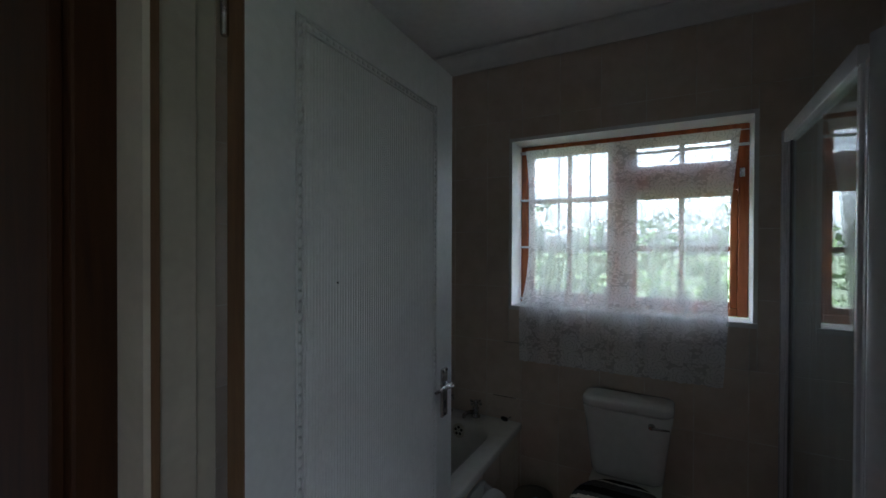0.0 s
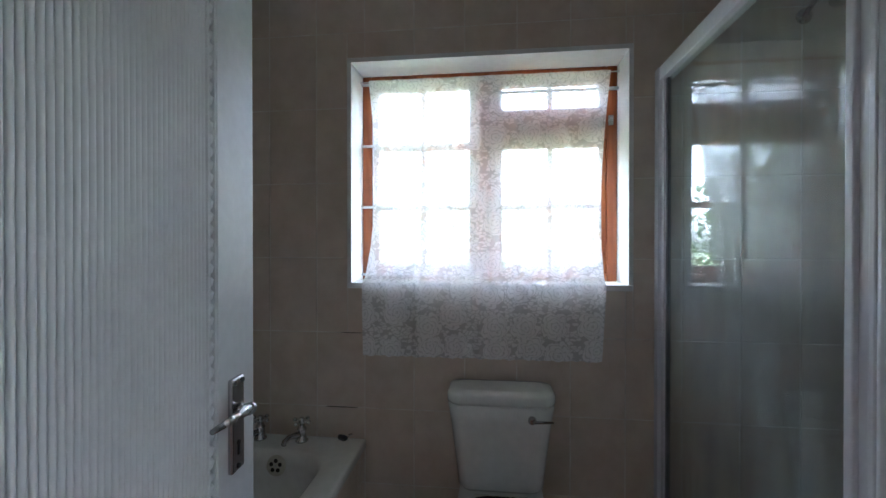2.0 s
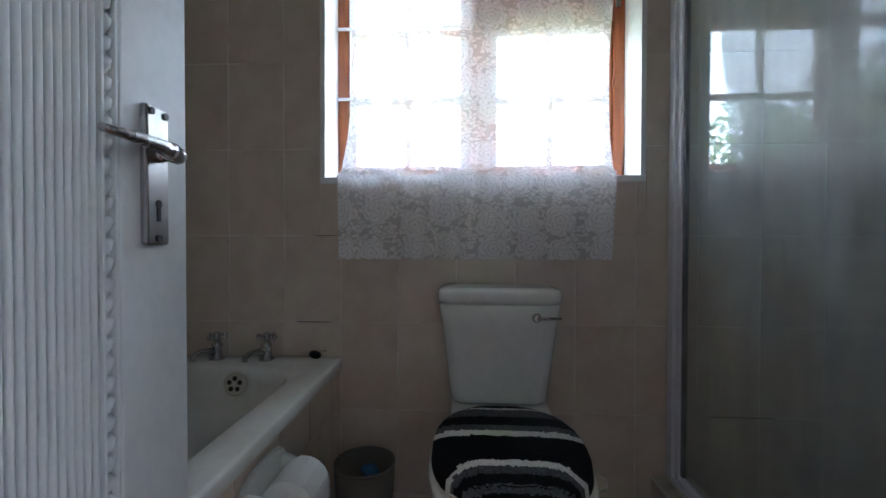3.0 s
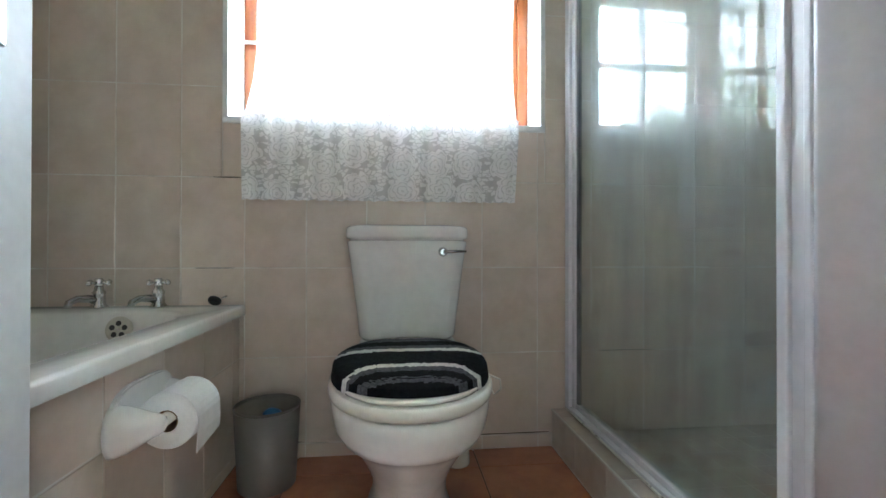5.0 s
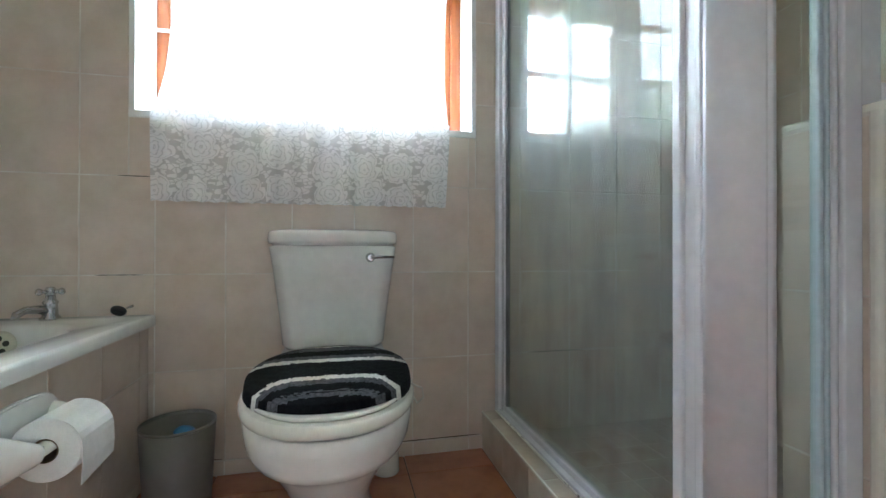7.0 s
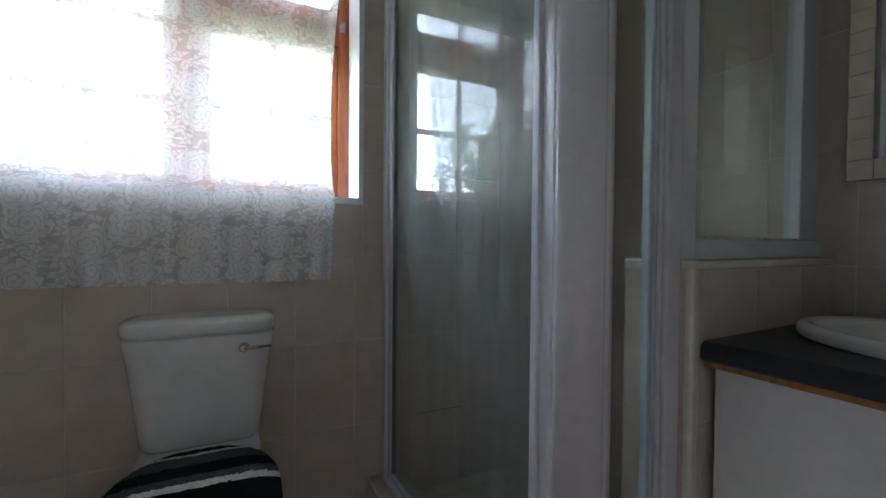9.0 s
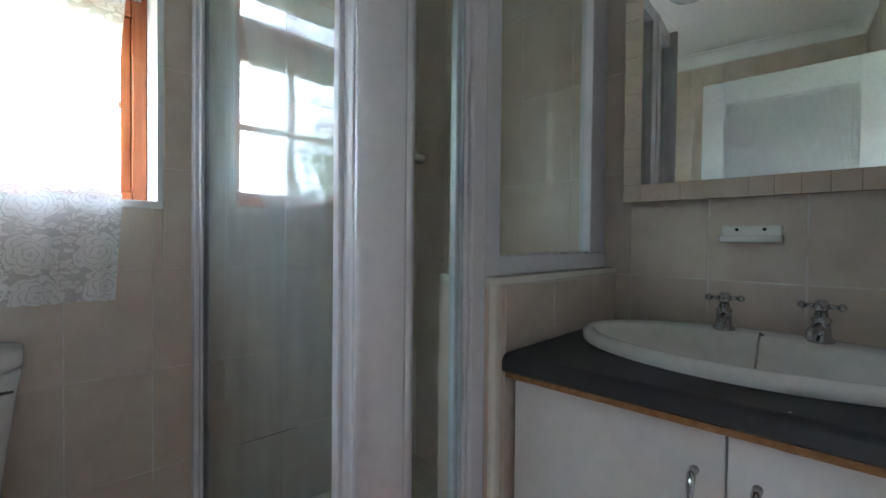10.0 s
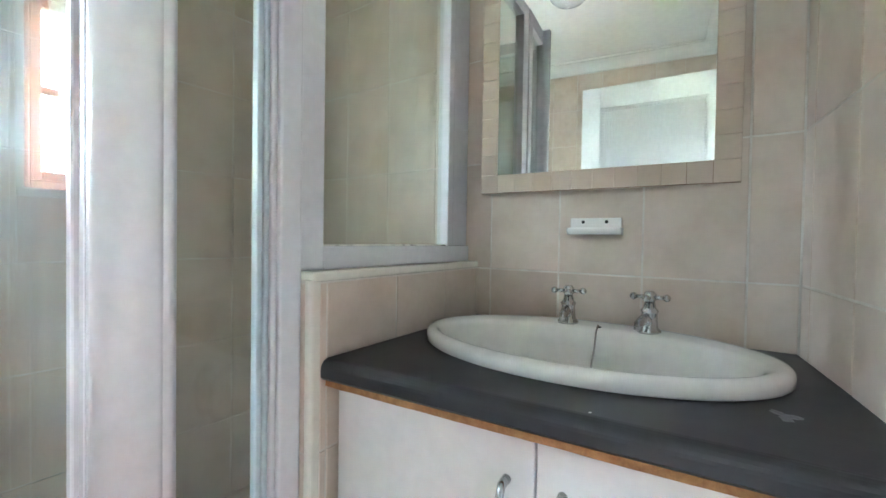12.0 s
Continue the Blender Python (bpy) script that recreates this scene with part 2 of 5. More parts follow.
def lace_material():
    """White net lace: a fine open mesh with dense flowers, lit from behind."""
    m = bpy.data.materials.new("white_lace")
    m.use_nodes = True
    nt = m.node_tree
    nt.nodes.remove(nt.nodes["Principled BSDF"])
    uv = nt.nodes.new("ShaderNodeUVMap")
    p = nt.nodes.new("ShaderNodeMapping")
    link(m, uv.outputs[0], p.inputs[0])
    def math_node(op, *values):
        n = nt.nodes.new("ShaderNodeMath")
        n.operation = op
        for k, value in enumerate(values):
            if isinstance(value, (int, float)):
                n.inputs[k].default_value = value
            else:
                link(m, value, n.inputs[k])
        return n.outputs[0]

    def smooth(value, lo, hi, a, b):
        n = node(m, "ShaderNodeMapRange", **{"From Min": lo, "From Max": hi, "To Min": a, "To Max": b})
        n.interpolation_type = "SMOOTHSTEP"
        link(m, value, n.inputs["Value"])
        return n.outputs[0]

    def blend(factor, a, b):
        n = nt.nodes.new("ShaderNodeMix")
        for socket, value in ((n.inputs[0], factor), (n.inputs[2], a), (n.inputs[3], b)):
            if isinstance(value, (int, float)):
                socket.default_value = value
            else:
                link(m, value, socket)
        return n.outputs[0]

    wave = node(m, "ShaderNodeTexNoise", Scale=24.0, Detail=3.0)
    link(m, p.outputs[0], wave.inputs["Vector"])
    bent = nt.nodes.new("ShaderNodeVectorMath")
    bent.operation = "MULTIPLY_ADD"
    link(m, wave.outputs["Color"], bent.inputs[0])
    bent.inputs[1].default_value = (0.034, 0.034, 0)
    link(m, p.outputs[0], bent.inputs[2])
    # roses: rings of petals round each centre
    flowers = node(m, "ShaderNodeTexVoronoi", Scale=6.6, Randomness=0.45)
    flowers.voronoi_dimensions = "2D"
    link(m, bent.outputs[0], flowers.inputs["Vector"])
    off = nt.nodes.new("ShaderNodeVectorMath")
    off.operation = "SUBTRACT"
    link(m, bent.outputs[0], off.inputs[0])
    link(m, flowers.outputs["Position"], off.inputs[1])
    xy = nt.nodes.new("ShaderNodeSeparateXYZ")
    link(m, off.outputs[0], xy.inputs[0])
    length = nt.nodes.new("ShaderNodeVectorMath")
    length.operation = "LENGTH"
    link(m, off.outputs[0], length.inputs[0])
    angle = math_node("ARCTAN2", xy.outputs[1], xy.outputs[0])
    lobes = math_node("ABSOLUTE", math_node("SINE", math_node("MULTIPLY_ADD", length.outputs["Value"], 70.0, math_node("MULTIPLY", angle, 2.5))))
    radius = math_node("MULTIPLY", length.outputs["Value"], math_node("MULTIPLY_ADD", lobes, -0.26, 1.16))
    rings = math_node("SINE", math_node("MULTIPLY", radius, 400.0))
    petals = smooth(rings, 0.55, 1.0, 0.88, 0.66)
    # leaves: long cells with open net between some of them
    leaf_at = nt.nodes.new("ShaderNodeMapping")
    leaf_at.inputs["Scale"].default_value = (1.0, 1.7, 1.0)
    leaf_at.inputs["Rotation"].default_value = (0, 0, 0.6)
    link(m, bent.outputs[0], leaf_at.inputs[0])
    edge = node(m, "ShaderNodeTexVoronoi", Scale=42.0)
    edge.voronoi_dimensions, edge.feature = "2D", "DISTANCE_TO_EDGE"
    link(m, leaf_at.outputs[0], edge.inputs["Vector"])
    cell = node(m, "ShaderNodeTexVoronoi", Scale=42.0)
    cell.voronoi_dimensions = "2D"
    link(m, leaf_at.outputs[0], cell.inputs["Vector"])
    tone = nt.nodes.new("ShaderNodeSeparateColor")
    link(m, cell.outputs["Color"], tone.inputs[0])
    filled = math_node("MULTIPLY", smooth(edge.outputs["Distance"], 0.05, 0.12, 0.0, 1.0), math_node("LESS_THAN", tone.outputs[0], 0.70))
    ground = blend(filled, NET, 0.86)
    body = blend(math_node("LESS_THAN", radius, 0.062), ground, petals)
    rim = math_node("MULTIPLY", math_node("GREATER_THAN", radius, 0.062), math_node("LESS_THAN", radius, 0.067))
    body = blend(rim, body, NET)
    # a plain close-woven hem at the foot
    foot = nt.nodes.new("ShaderNodeSeparateXYZ")
    link(m, p.outputs[0], foot.inputs[0])
    body = blend(math_node("GREATER_THAN", foot.outputs[1], HEM), body, 0.86)
    grain = noise_tex(m, p.outputs[0], 420, 2)
    cover = math_node("MULTIPLY_ADD", grain, 0.08, math_node("SUBTRACT", body, 0.04))
    clear = node(m, "ShaderNodeBsdfTransparent")
    front = node(m, "ShaderNodeBsdfDiffuse", Color=(0.94, 0.94, 0.94, 1))
    back = node(m, "ShaderNodeBsdfTranslucent", Color=(0.92, 0.92, 0.92, 1))
    cloth = nt.nodes.new("ShaderNodeMixShader")
    cloth.inputs[0].default_value = 0.27
    link(m, front.outputs[0], cloth.inputs[1])
    link(m, back.outputs[0], cloth.inputs[2])
    both = nt.nodes.new("ShaderNodeMixShader")
    link(m, cover, both.inputs[0])
    link(m, clear.outputs[0], both.inputs[1])
    link(m, cloth.outputs[0], both.inputs[2])
    link(m, both.outputs[0], nt.nodes["Material Output"].inputs[0])
    return m


LACE = lace_material()


# ---- mesh helpers ----
def finish(bm, smooth=False):
    bmesh.ops.recalc_face_normals(bm, faces=bm.faces)
    for f in bm.faces:
        f.smooth = smooth
    return bm


def mesh_of(name, bm, material):
    me = bpy.data.meshes.new(name)
    bm.to_mesh(me)
    bm.free()
    for m in (material if isinstance(material, (list, tuple)) else [material]):
        me.materials.append(m)
    return me


def part(name, bm, material, parent, label=""):
    ob = new(name, mesh_of(name, bm, material))
    ob.parent = parent
    return tagged(ob, label)


def thing(name, label, category, group="", at=(0, 0, 0), turn=0):
    ob = new(name)
    ob.empty_display_size = 0.1
    ob.matrix_basis = pose(*at, 0, 0, turn)
    return tagged(ob, label, category, group)


def single(name, bm, material, label, category, group="", at=(0, 0, 0), turn=0):
    ob = new(name, mesh_of(name, bm, material))
    ob.matrix_basis = pose(*at, 0, 0, turn)
    return tagged(ob, label, category, group)


def structure(name, bm, material, label=""):
    return tagged(new(name, mesh_of(name, bm, material)), label, "", "", "structure")


def box(a, b, bevel=0.0, seg=2, bm=None):
    own = bmesh.new()
    bmesh.ops.create_cube(own, size=1)
    for v in own.verts:
        v.co = Vector([(a[i] + b[i]) / 2 + v.co[i] * (b[i] - a[i]) for i in range(3)])
    if bevel:
        bmesh.ops.bevel(own, geom=own.edges[:], offset=bevel, segments=seg, affect="EDGES", profile=0.5)
    finish(own)
    if bm is None:
        return own
    return join(bm, own)


def join(bm, other):
    tmp = bpy.data.meshes.new("tmp")
    other.to_mesh(tmp)
    other.free()
    bm.from_mesh(tmp)
    bpy.data.meshes.remove(tmp)
    return bm


def loft(rings, close=True, caps=True, smooth=True, bm=None, first=True):
    """A skin over rings of points, all with the same count."""
    own = bmesh.new()
    vs = [[own.verts.new(p) for p in ring] for ring in rings]
    n = len(vs[0])
    for a, b in zip(vs, vs[1:]):
        for i in range(n if close else n - 1):
            own.faces.new((a[i], a[(i + 1) % n], b[(i + 1) % n], b[i]))
    if caps and close:
        if first:
            own.faces.new(vs[0][::-1])
        own.faces.new(vs[-1])
    finish(own, smooth)
    if caps and close:
        for f in own.faces:
            if len(f.verts) > 4:
                f.smooth = False
    return own if bm is None else join(bm, own)


def lathe(profile, seg=24, axis="z", at=(0, 0, 0), caps=True, bm=None):
    rings = []
    for r, h in profile:
        ring = []
        for i in range(seg):
            a = 2 * math.pi * i / seg
            c, s = r * math.cos(a), r * math.sin(a)
            p = {"z": (c, s, h), "y": (c, h, s), "x": (h, c, s)}[axis]
            ring.append(Vector(p) + Vector(at))
        rings.append(ring)
    return loft(rings, caps=caps, bm=bm)


def tube(points, radius, seg=10, bm=None, flat=1.0):
    """A round bar along points; radius may be a list, one for each point."""
    pts = [Vector(p) for p in points]
    rs = radius if isinstance(radius, (list, tuple)) else [radius] * len(pts)
    rings = []
    up = Vector((0, 0, 1))
    for i, p in enumerate(pts):
        d = (pts[min(i + 1, len(pts) - 1)] - pts[max(i - 1, 0)]).normalized()
        side = d.cross(up)
        if side.length < 0.05:
            side = d.cross(Vector((0, 1, 0)))
        side.normalize()
        top = side.cross(d).normalized()
        rings.append([p + side * math.cos(2 * math.pi * k / seg) * rs[i] + top * math.sin(2 * math.pi * k / seg) * rs[i] * flat for k in range(seg)])
    return loft(rings, bm=bm)


def prism(outline, axis, lo, hi, bevel=0.0, smooth=False, bm=None):
    """A closed outline drawn along an axis. The outline's two numbers are the other axes in order."""
    def p(u, v, w):
        return {"x": (w, u, v), "y": (u, w, v), "z": (u, v, w)}[axis]
    own = bmesh.new()
    a = [own.verts.new(p(u, v, lo)) for u, v in outline]
    b = [own.verts.new(p(u, v, hi)) for u, v in outline]
    n = len(a)
    for i in range(n):
        own.faces.new((a[i], a[(i + 1) % n], b[(i + 1) % n], b[i]))
    own.faces.new(a[::-1])
    own.faces.new(b)
    finish(own)
    if bevel:
        bmesh.ops.bevel(own, geom=own.edges[:], offset=bevel, segments=2, affect="EDGES")
    if smooth:
        for f in own.faces:
            f.smooth = len(f.verts) == 4
    return own if bm is None else join(bm, own)


def arc(cx, cy, r, a0, a1, n, squash=1.0):
    return [(cx + r * math.cos(radians(a0 + (a1 - a0) * i / n)), cy + squash * r * math.sin(radians(a0 + (a1 - a0) * i / n))) for i in range(n + 1)]


# ---- the shell: walls, floor, ceiling ----
T = 0.003                        # tile face over the bare wall
WALL_N = NORTH + T


def wall_with_hole(name, axis, near, far, u0, u1, z0, z1, hole, material, label=""):
    """A wall across x (axis y) or across y (axis x), with one opening through it."""
    bm = bmesh.new()
    def slab(a0, a1, b0, b1):
        if a1 - a0 > 1e-4 and b1 - b0 > 1e-4:
            if axis == "y":
                box((a0, near, b0), (a1, far, b1), bm=bm)
            else:
                box((near, a0, b0), (far, a1, b1), bm=bm)
    if hole:
        h0, h1, k0, k1 = hole
        slab(u0, h0, z0, z1)
        slab(h1, u1, z0, z1)
        slab(h0, h1, z0, k0)
        slab(h0, h1, k1, z1)
    else:
        slab(u0, u1, z0, z1)
    return structure(name, bm, material, label)


wall_north = wall_with_hole("wall_north", "y", WALL_N, NORTH + 0.26, WEST - 0.2, EAST + 0.2, -0.1, CEIL, WIN, GROUT, "beige tiled wall with the window")
wall_east = wall_with_hole("wall_east", "x", EAST + T, EAST + 0.2, SOUTH, WALL_N, -0.1, CEIL, None, GROUT, "beige tiled wall behind the basin")
wall_west = wall_with_hole("wall_west", "x", WEST - T, WEST - 0.2, SOUTH, WALL_N, -0.1, CEIL, None, GROUT, "beige tiled wall beside the bath")
DOORWAY = (-0.794, 0.235, -0.1, 2.48)
wall_south = wall_with_hole("wall_south", "y", 0.375, SOUTH - T, WEST - 0.2, EAST + 0.2, -0.1, CEIL, (DOORWAY[0] - 0.03, DOORWAY[1] + 0.03, -0.1, DOORWAY[3] + 0.03), PAINT, "white wall with the doorway")
NOOK_TURN = pose(EAST, NOOK, 0, 0, 0, 8.5) @ pose(-EAST, -NOOK, 0)   # this wall stands out of square
wall_nook = structure("wall_nook", box((0.62, NOOK - 0.09, -0.1), (EAST + T - 0.001, NOOK - T, CEIL - 0.001)), GROUT, "short tiled wall beside the basin, out of square")
wall_nook.matrix_basis = NOOK_TURN
floor = structure("floor", box((WEST - 0.2, 0.33, -0.1), (EAST + 0.2, WALL_N, -0.006)), FLOOR_GROUT, "terracotta tiled bathroom floor")
ceiling = structure("ceiling", box((WEST - 0.2, 0.375, CEIL), (EAST + 0.2, NORTH + 0.26, CEIL + 0.12)), CEILING, "plain white ceiling")


def cove_profile():
    return [(0, 0), (COVE, 0), (COVE, -0.012)] + [(COVE - 0.012 - (COVE - 0.03) * math.sin(radians(a)), -0.012 - (COVE - 0.03) * (1 - math.cos(radians(a)))) for a in (15, 30, 45, 60, 75, 90)] + [(0.012, -COVE), (0, -COVE)]


def cove(name, along, wall, sign, lo, hi):
    outline = [(wall + sign * u, CEIL - 0.001 + v) for u, v in cove_profile()]
    if along == "x":
        bm = prism(outline, "x", lo, hi)
    else:
        bm = prism(outline, "y", lo, hi)
    return structure(name, bm, CEILING, "white cove cornice under the ceiling")


cove("trim_cove_north", "x", NORTH, -1, WEST, EAST)
cove("trim_cove_west", "y", WEST, 1, SOUTH, NORTH - 0.002)
cove("trim_cove_east", "y", EAST, -1, NOOK, NORTH - 0.002)
cove("trim_cove_south", "x", SOUTH, 1, WEST + 0.001, 0.62)
cove("trim_cove_nook", "x", NOOK, 1, 0.62, EAST - 0.001).matrix_basis = NOOK_TURN

# passage outside the door
structure("floor_passage", box((-2.2, -2.2, -0.1), (2.2, 0.329, -0.004)), TERRACOTTA, "terracotta floor of the dark passage")
structure("wall_passage_back", box((-2.2, -2.3, -0.1), (2.2, -2.2, CEIL)), PAINT, "plain unseen passage wall")
structure("wall_passage_left", box((-2.3, -2.2, -0.1), (-2.2, 0.375, CEIL)), PAINT, "plain unseen passage wall")
# opening added out of view, sized to bring daylight on to door and room
wall_with_hole("wall_passage_right", "x", 2.2, 2.3, -2.2, 0.375, -0.1, CEIL, (-2.0, -0.95, 0.9, 2.3), PAINT, "plain passage wall with an unseen opening added for daylight")
# added out of view to hold back part of that opening's daylight
structure("wall_passage_baffle", box((1.1, -0.55, -0.1), (1.22, 0.374, CEIL)), PAINT, "plain unseen passage wall")
structure("ceiling_passage", box((-2.3, -2.3, CEIL), (2.3, 0.374, CEIL + 0.12)), CEILING, "plain white passage ceiling")
structure("wall_outer_left", box((-2.3, 0.376, -0.1), (WEST - 0.201, NORTH + 0.26, CEIL + 0.12)), PAINT, "plain outer wall")
structure("wall_outer_right", box((EAST + 0.201, 0.376, -0.1), (2.3, NORTH + 0.26, CEIL + 0.12)), PAINT, "plain outer wall")

# ---- outside: lawn and hedge ----
structure("ground", box((-90, -90, -0.5), (90, 120, -0.15)), GRASS, "green lawn outside the window")


def foliage(name, label, centres, count, size, seed):
    """Many small leaves scattered in uneven clumps."""
    rng = random.Random(seed)
    verts, faces = [], []
    for _ in range(count):
        cx, cy, cz, r = rng.choice(centres)
        d = Vector((rng.gauss(0, 1), rng.gauss(0, 1), rng.gauss(0, 0.8)))
        p = Vector((cx, cy, cz)) + d.normalized() * r * rng.uniform(0.55, 1.05)
        a = Vector((rng.uniform(-1, 1), rng.uniform(-1, 1), rng.uniform(-1, 1))).normalized()
        b = a.cross(Vector((rng.uniform(-1, 1), rng.uniform(-1, 1), rng.uniform(-1, 1)))).normalized()
        s = size * rng.uniform(0.6, 1.4)
        k = len(verts)
        verts += [p - a * s, p + b * s * 0.45, p + a * s, p - b * s * 0.45]
        faces.append((k, k + 1, k + 2, k + 3))
    me = bpy.data.meshes.new(name)
    me.from_pydata(verts, [], faces)
    me.materials.append(LEAF)
    return tagged(new(name, me), label, "hedge", "", "stuff")


hedge_rng = random.Random(4)
foliage("hedge", "dense green garden hedge beyond the lawn", [(-9 + 0.42 * i, 9.5 + hedge_rng.uniform(-0.5, 0.5), z, hedge_rng.uniform(0.45, 0.8)) for i in range(44) for z in (0.2, 0.9, 1.5 + hedge_rng.uniform(-0.3, 0.5))], 14000, 0.075, 7)


def garden_tree(x, y, height, seed):
    rng = random.Random(seed)
    tree = thing("garden_tree", "leafy green garden tree standing on the lawn", "tree", "garden trees", at=(x, y, -0.15))
    part("trunk", tube([(0, 0, 0), (0.05, 0.02, height * 0.3), (0.0, 0.05, height * 0.6)], [0.16, 0.12, 0.08], 10), BARK, tree)
    centres = []
    for i in range(7):
        a = 2 * math.pi * i / 7 + rng.uniform(-0.3, 0.3)
        end = Vector((math.cos(a) * rng.uniform(0.7, 1.4), math.sin(a) * rng.uniform(0.7, 1.4), height * rng.uniform(0.62, 0.98)))
        part("limb", tube([(0.0, 0.04, height * 0.45), end * 0.5 + Vector((0, 0, height * 0.3)), end], [0.06, 0.04, 0.015], 7), BARK, tree)
        centres += [(end.x, end.y, end.z, rng.uniform(0.4, 0.75)), (end.x * 0.6, end.y * 0.6, end.z + 0.2, rng.uniform(0.3, 0.6))]
    crown = foliage("crown", "", centres, 3500, 0.085, seed)
    crown.parent = tree
    for key in ("category", "kind"):
        if key in crown:
            del crown[key]


garden_tree(-4.2, 8.2, 3.6, 3)
garden_tree(3.6, 8.6, 3.4, 5)

# ---- the window ----
WX0, WX1, WZ0, WZ1 = WIN
FY = 2.835                       # inner face of the window frame
structure("window_reveal", join(join(join(
    box((WX0, NORTH + 0.002, WZ1 - 0.021), (WX1, FY + 0.058, WZ1)),
    box((WX0, NORTH + 0.002, WZ0 + 0.016), (WX0 + 0.019, FY + 0.058, WZ1 - 0.021))),
    box((WX1 - 0.019, NORTH + 0.002, WZ0 + 0.016), (WX1, FY + 0.058, WZ1 - 0.021))),
    box((WX0, NORTH - 0.006, WZ0 - 0.012), (WX1, FY, WZ0 + 0.016), 0.004)), PAINT, "white plastered window reveal and sill")
window = tagged(new("window_1"), "varnished red-brown timber window with glazing bars", "window", "", "structure")


def bar(name, x0, x1, z0, z1, y0=FY, y1=FY + 0.06, bevel=0.006, label=""):
    return part(name, box((x0, y0, z0), (x1, y1, z1), bevel), WINDOW_WOOD, window, label)


LX, RX = WX0 + 0.019, WX1 - 0.019
TZ, BZ = WZ1 - 0.021, WZ0 + 0.016
MX0, MX1 = -0.365, -0.265
for x0, x1 in ((LX, LX + 0.05), (RX - 0.05, RX)):
    bar("window_frame", x0, x1, BZ, TZ)
bar("window_frame", LX + 0.05, RX - 0.05, TZ - 0.045, TZ)
bar("window_frame", LX + 0.05, RX - 0.05, BZ, BZ + 0.045)
bar("mullion", MX0, MX1, BZ + 0.045, TZ - 0.045)
bar("transom", MX1, RX - 0.05, 2.085, 2.215)


def sash(x0, x1, z0, z1, cols, rows, stile=0.035):
    y0, y1 = FY + 0.012, FY + 0.052
    for a, b in ((x0, x0 + stile), (x1 - stile, x1)):
        bar("stile", a, b, z0, z1, y0, y1, 0.005)
    for a, b in ((z0, z0 + stile), (z1 - stile, z1)):
        bar("rail", x0 + stile, x1 - stile, a, b, y0, y1, 0.005)
    xa, xb, za, zb = x0 + stile, x1 - stile, z0 + stile, z1 - stile
    g = 0.028
    cw, rh = (xb - xa - g * (cols - 1)) / cols, (zb - za - g * (rows - 1)) / rows
    for c in range(1, cols):
        x = xa + c * (cw + g) - g
        bar("glazing_bar", x, x + g, za, zb, y0 + 0.004, y1 - 0.004, 0.004)
    for r in range(1, rows):
        z = za + r * (rh + g) - g
        for c in range(cols):
            x = xa + c * (cw + g)
            bar("glazing_bar", x, x + cw, z, z + g, y0 + 0.006, y1 - 0.006, 0.004)
    for c in range(cols):
        for r in range(rows):
            x, z = xa + c * (cw + g), za + r * (rh + g)
            p = part("pane", box((x, y0 + 0.018, z), (x + cw, y0 + 0.022, z + rh)), PANE, window)
            p.visible_shadow = False


sash(LX + 0.05, MX0, BZ + 0.045, TZ - 0.045, 2, 3)
sash(MX1, RX - 0.05, 2.215, TZ - 0.045, 2, 1)
sash(MX1, RX - 0.05, BZ + 0.045, 2.085, 2, 2)

bars = thing("burglar_bars", "thin white painted burglar bars fixed inside the window frame", "burglar bars", at=(0, 0, 0))
for z in (2.395, 2.075, 1.757, 1.405):
    part("bar", box((LX - 0.002, FY - 0.022, z - 0.007), (MX0 + 0.03, FY - 0.012, z + 0.007), 0.003), ALU, bars)
for x in (-0.90, -0.70, -0.50):
    part("upright", box((x - 0.005, FY - 0.012, 1.405), (x + 0.005, FY - 0.004, 2.395), 0.002), ALU, bars)
part("bar", box((MX0 + 0.05, FY - 0.024, 2.318), (RX + 0.002, FY - 0.012, 2.334), 0.003), ALU, bars)
stay = thing("window_stay", "thin steel stay of the small top-hung sash", "window stay")
part("arm", tube([(0.012, FY - 0.008, 2.318), (-0.03, FY - 0.012, 2.285), (-0.05, FY - 0.006, 2.262)], 0.006), STEEL, stay)
part("pin", lathe([(0.004, 0), (0.006, 0.004), (0.004, 0.012)], 10, at=(0.012, FY - 0.012, 2.312)), STEEL, stay)
part("hinge_plate", box((RX - 0.045, FY - 0.004, 2.15), (RX - 0.02, FY + 0.002, 2.20), 0.002), STEEL, window, "steel hinge plate")

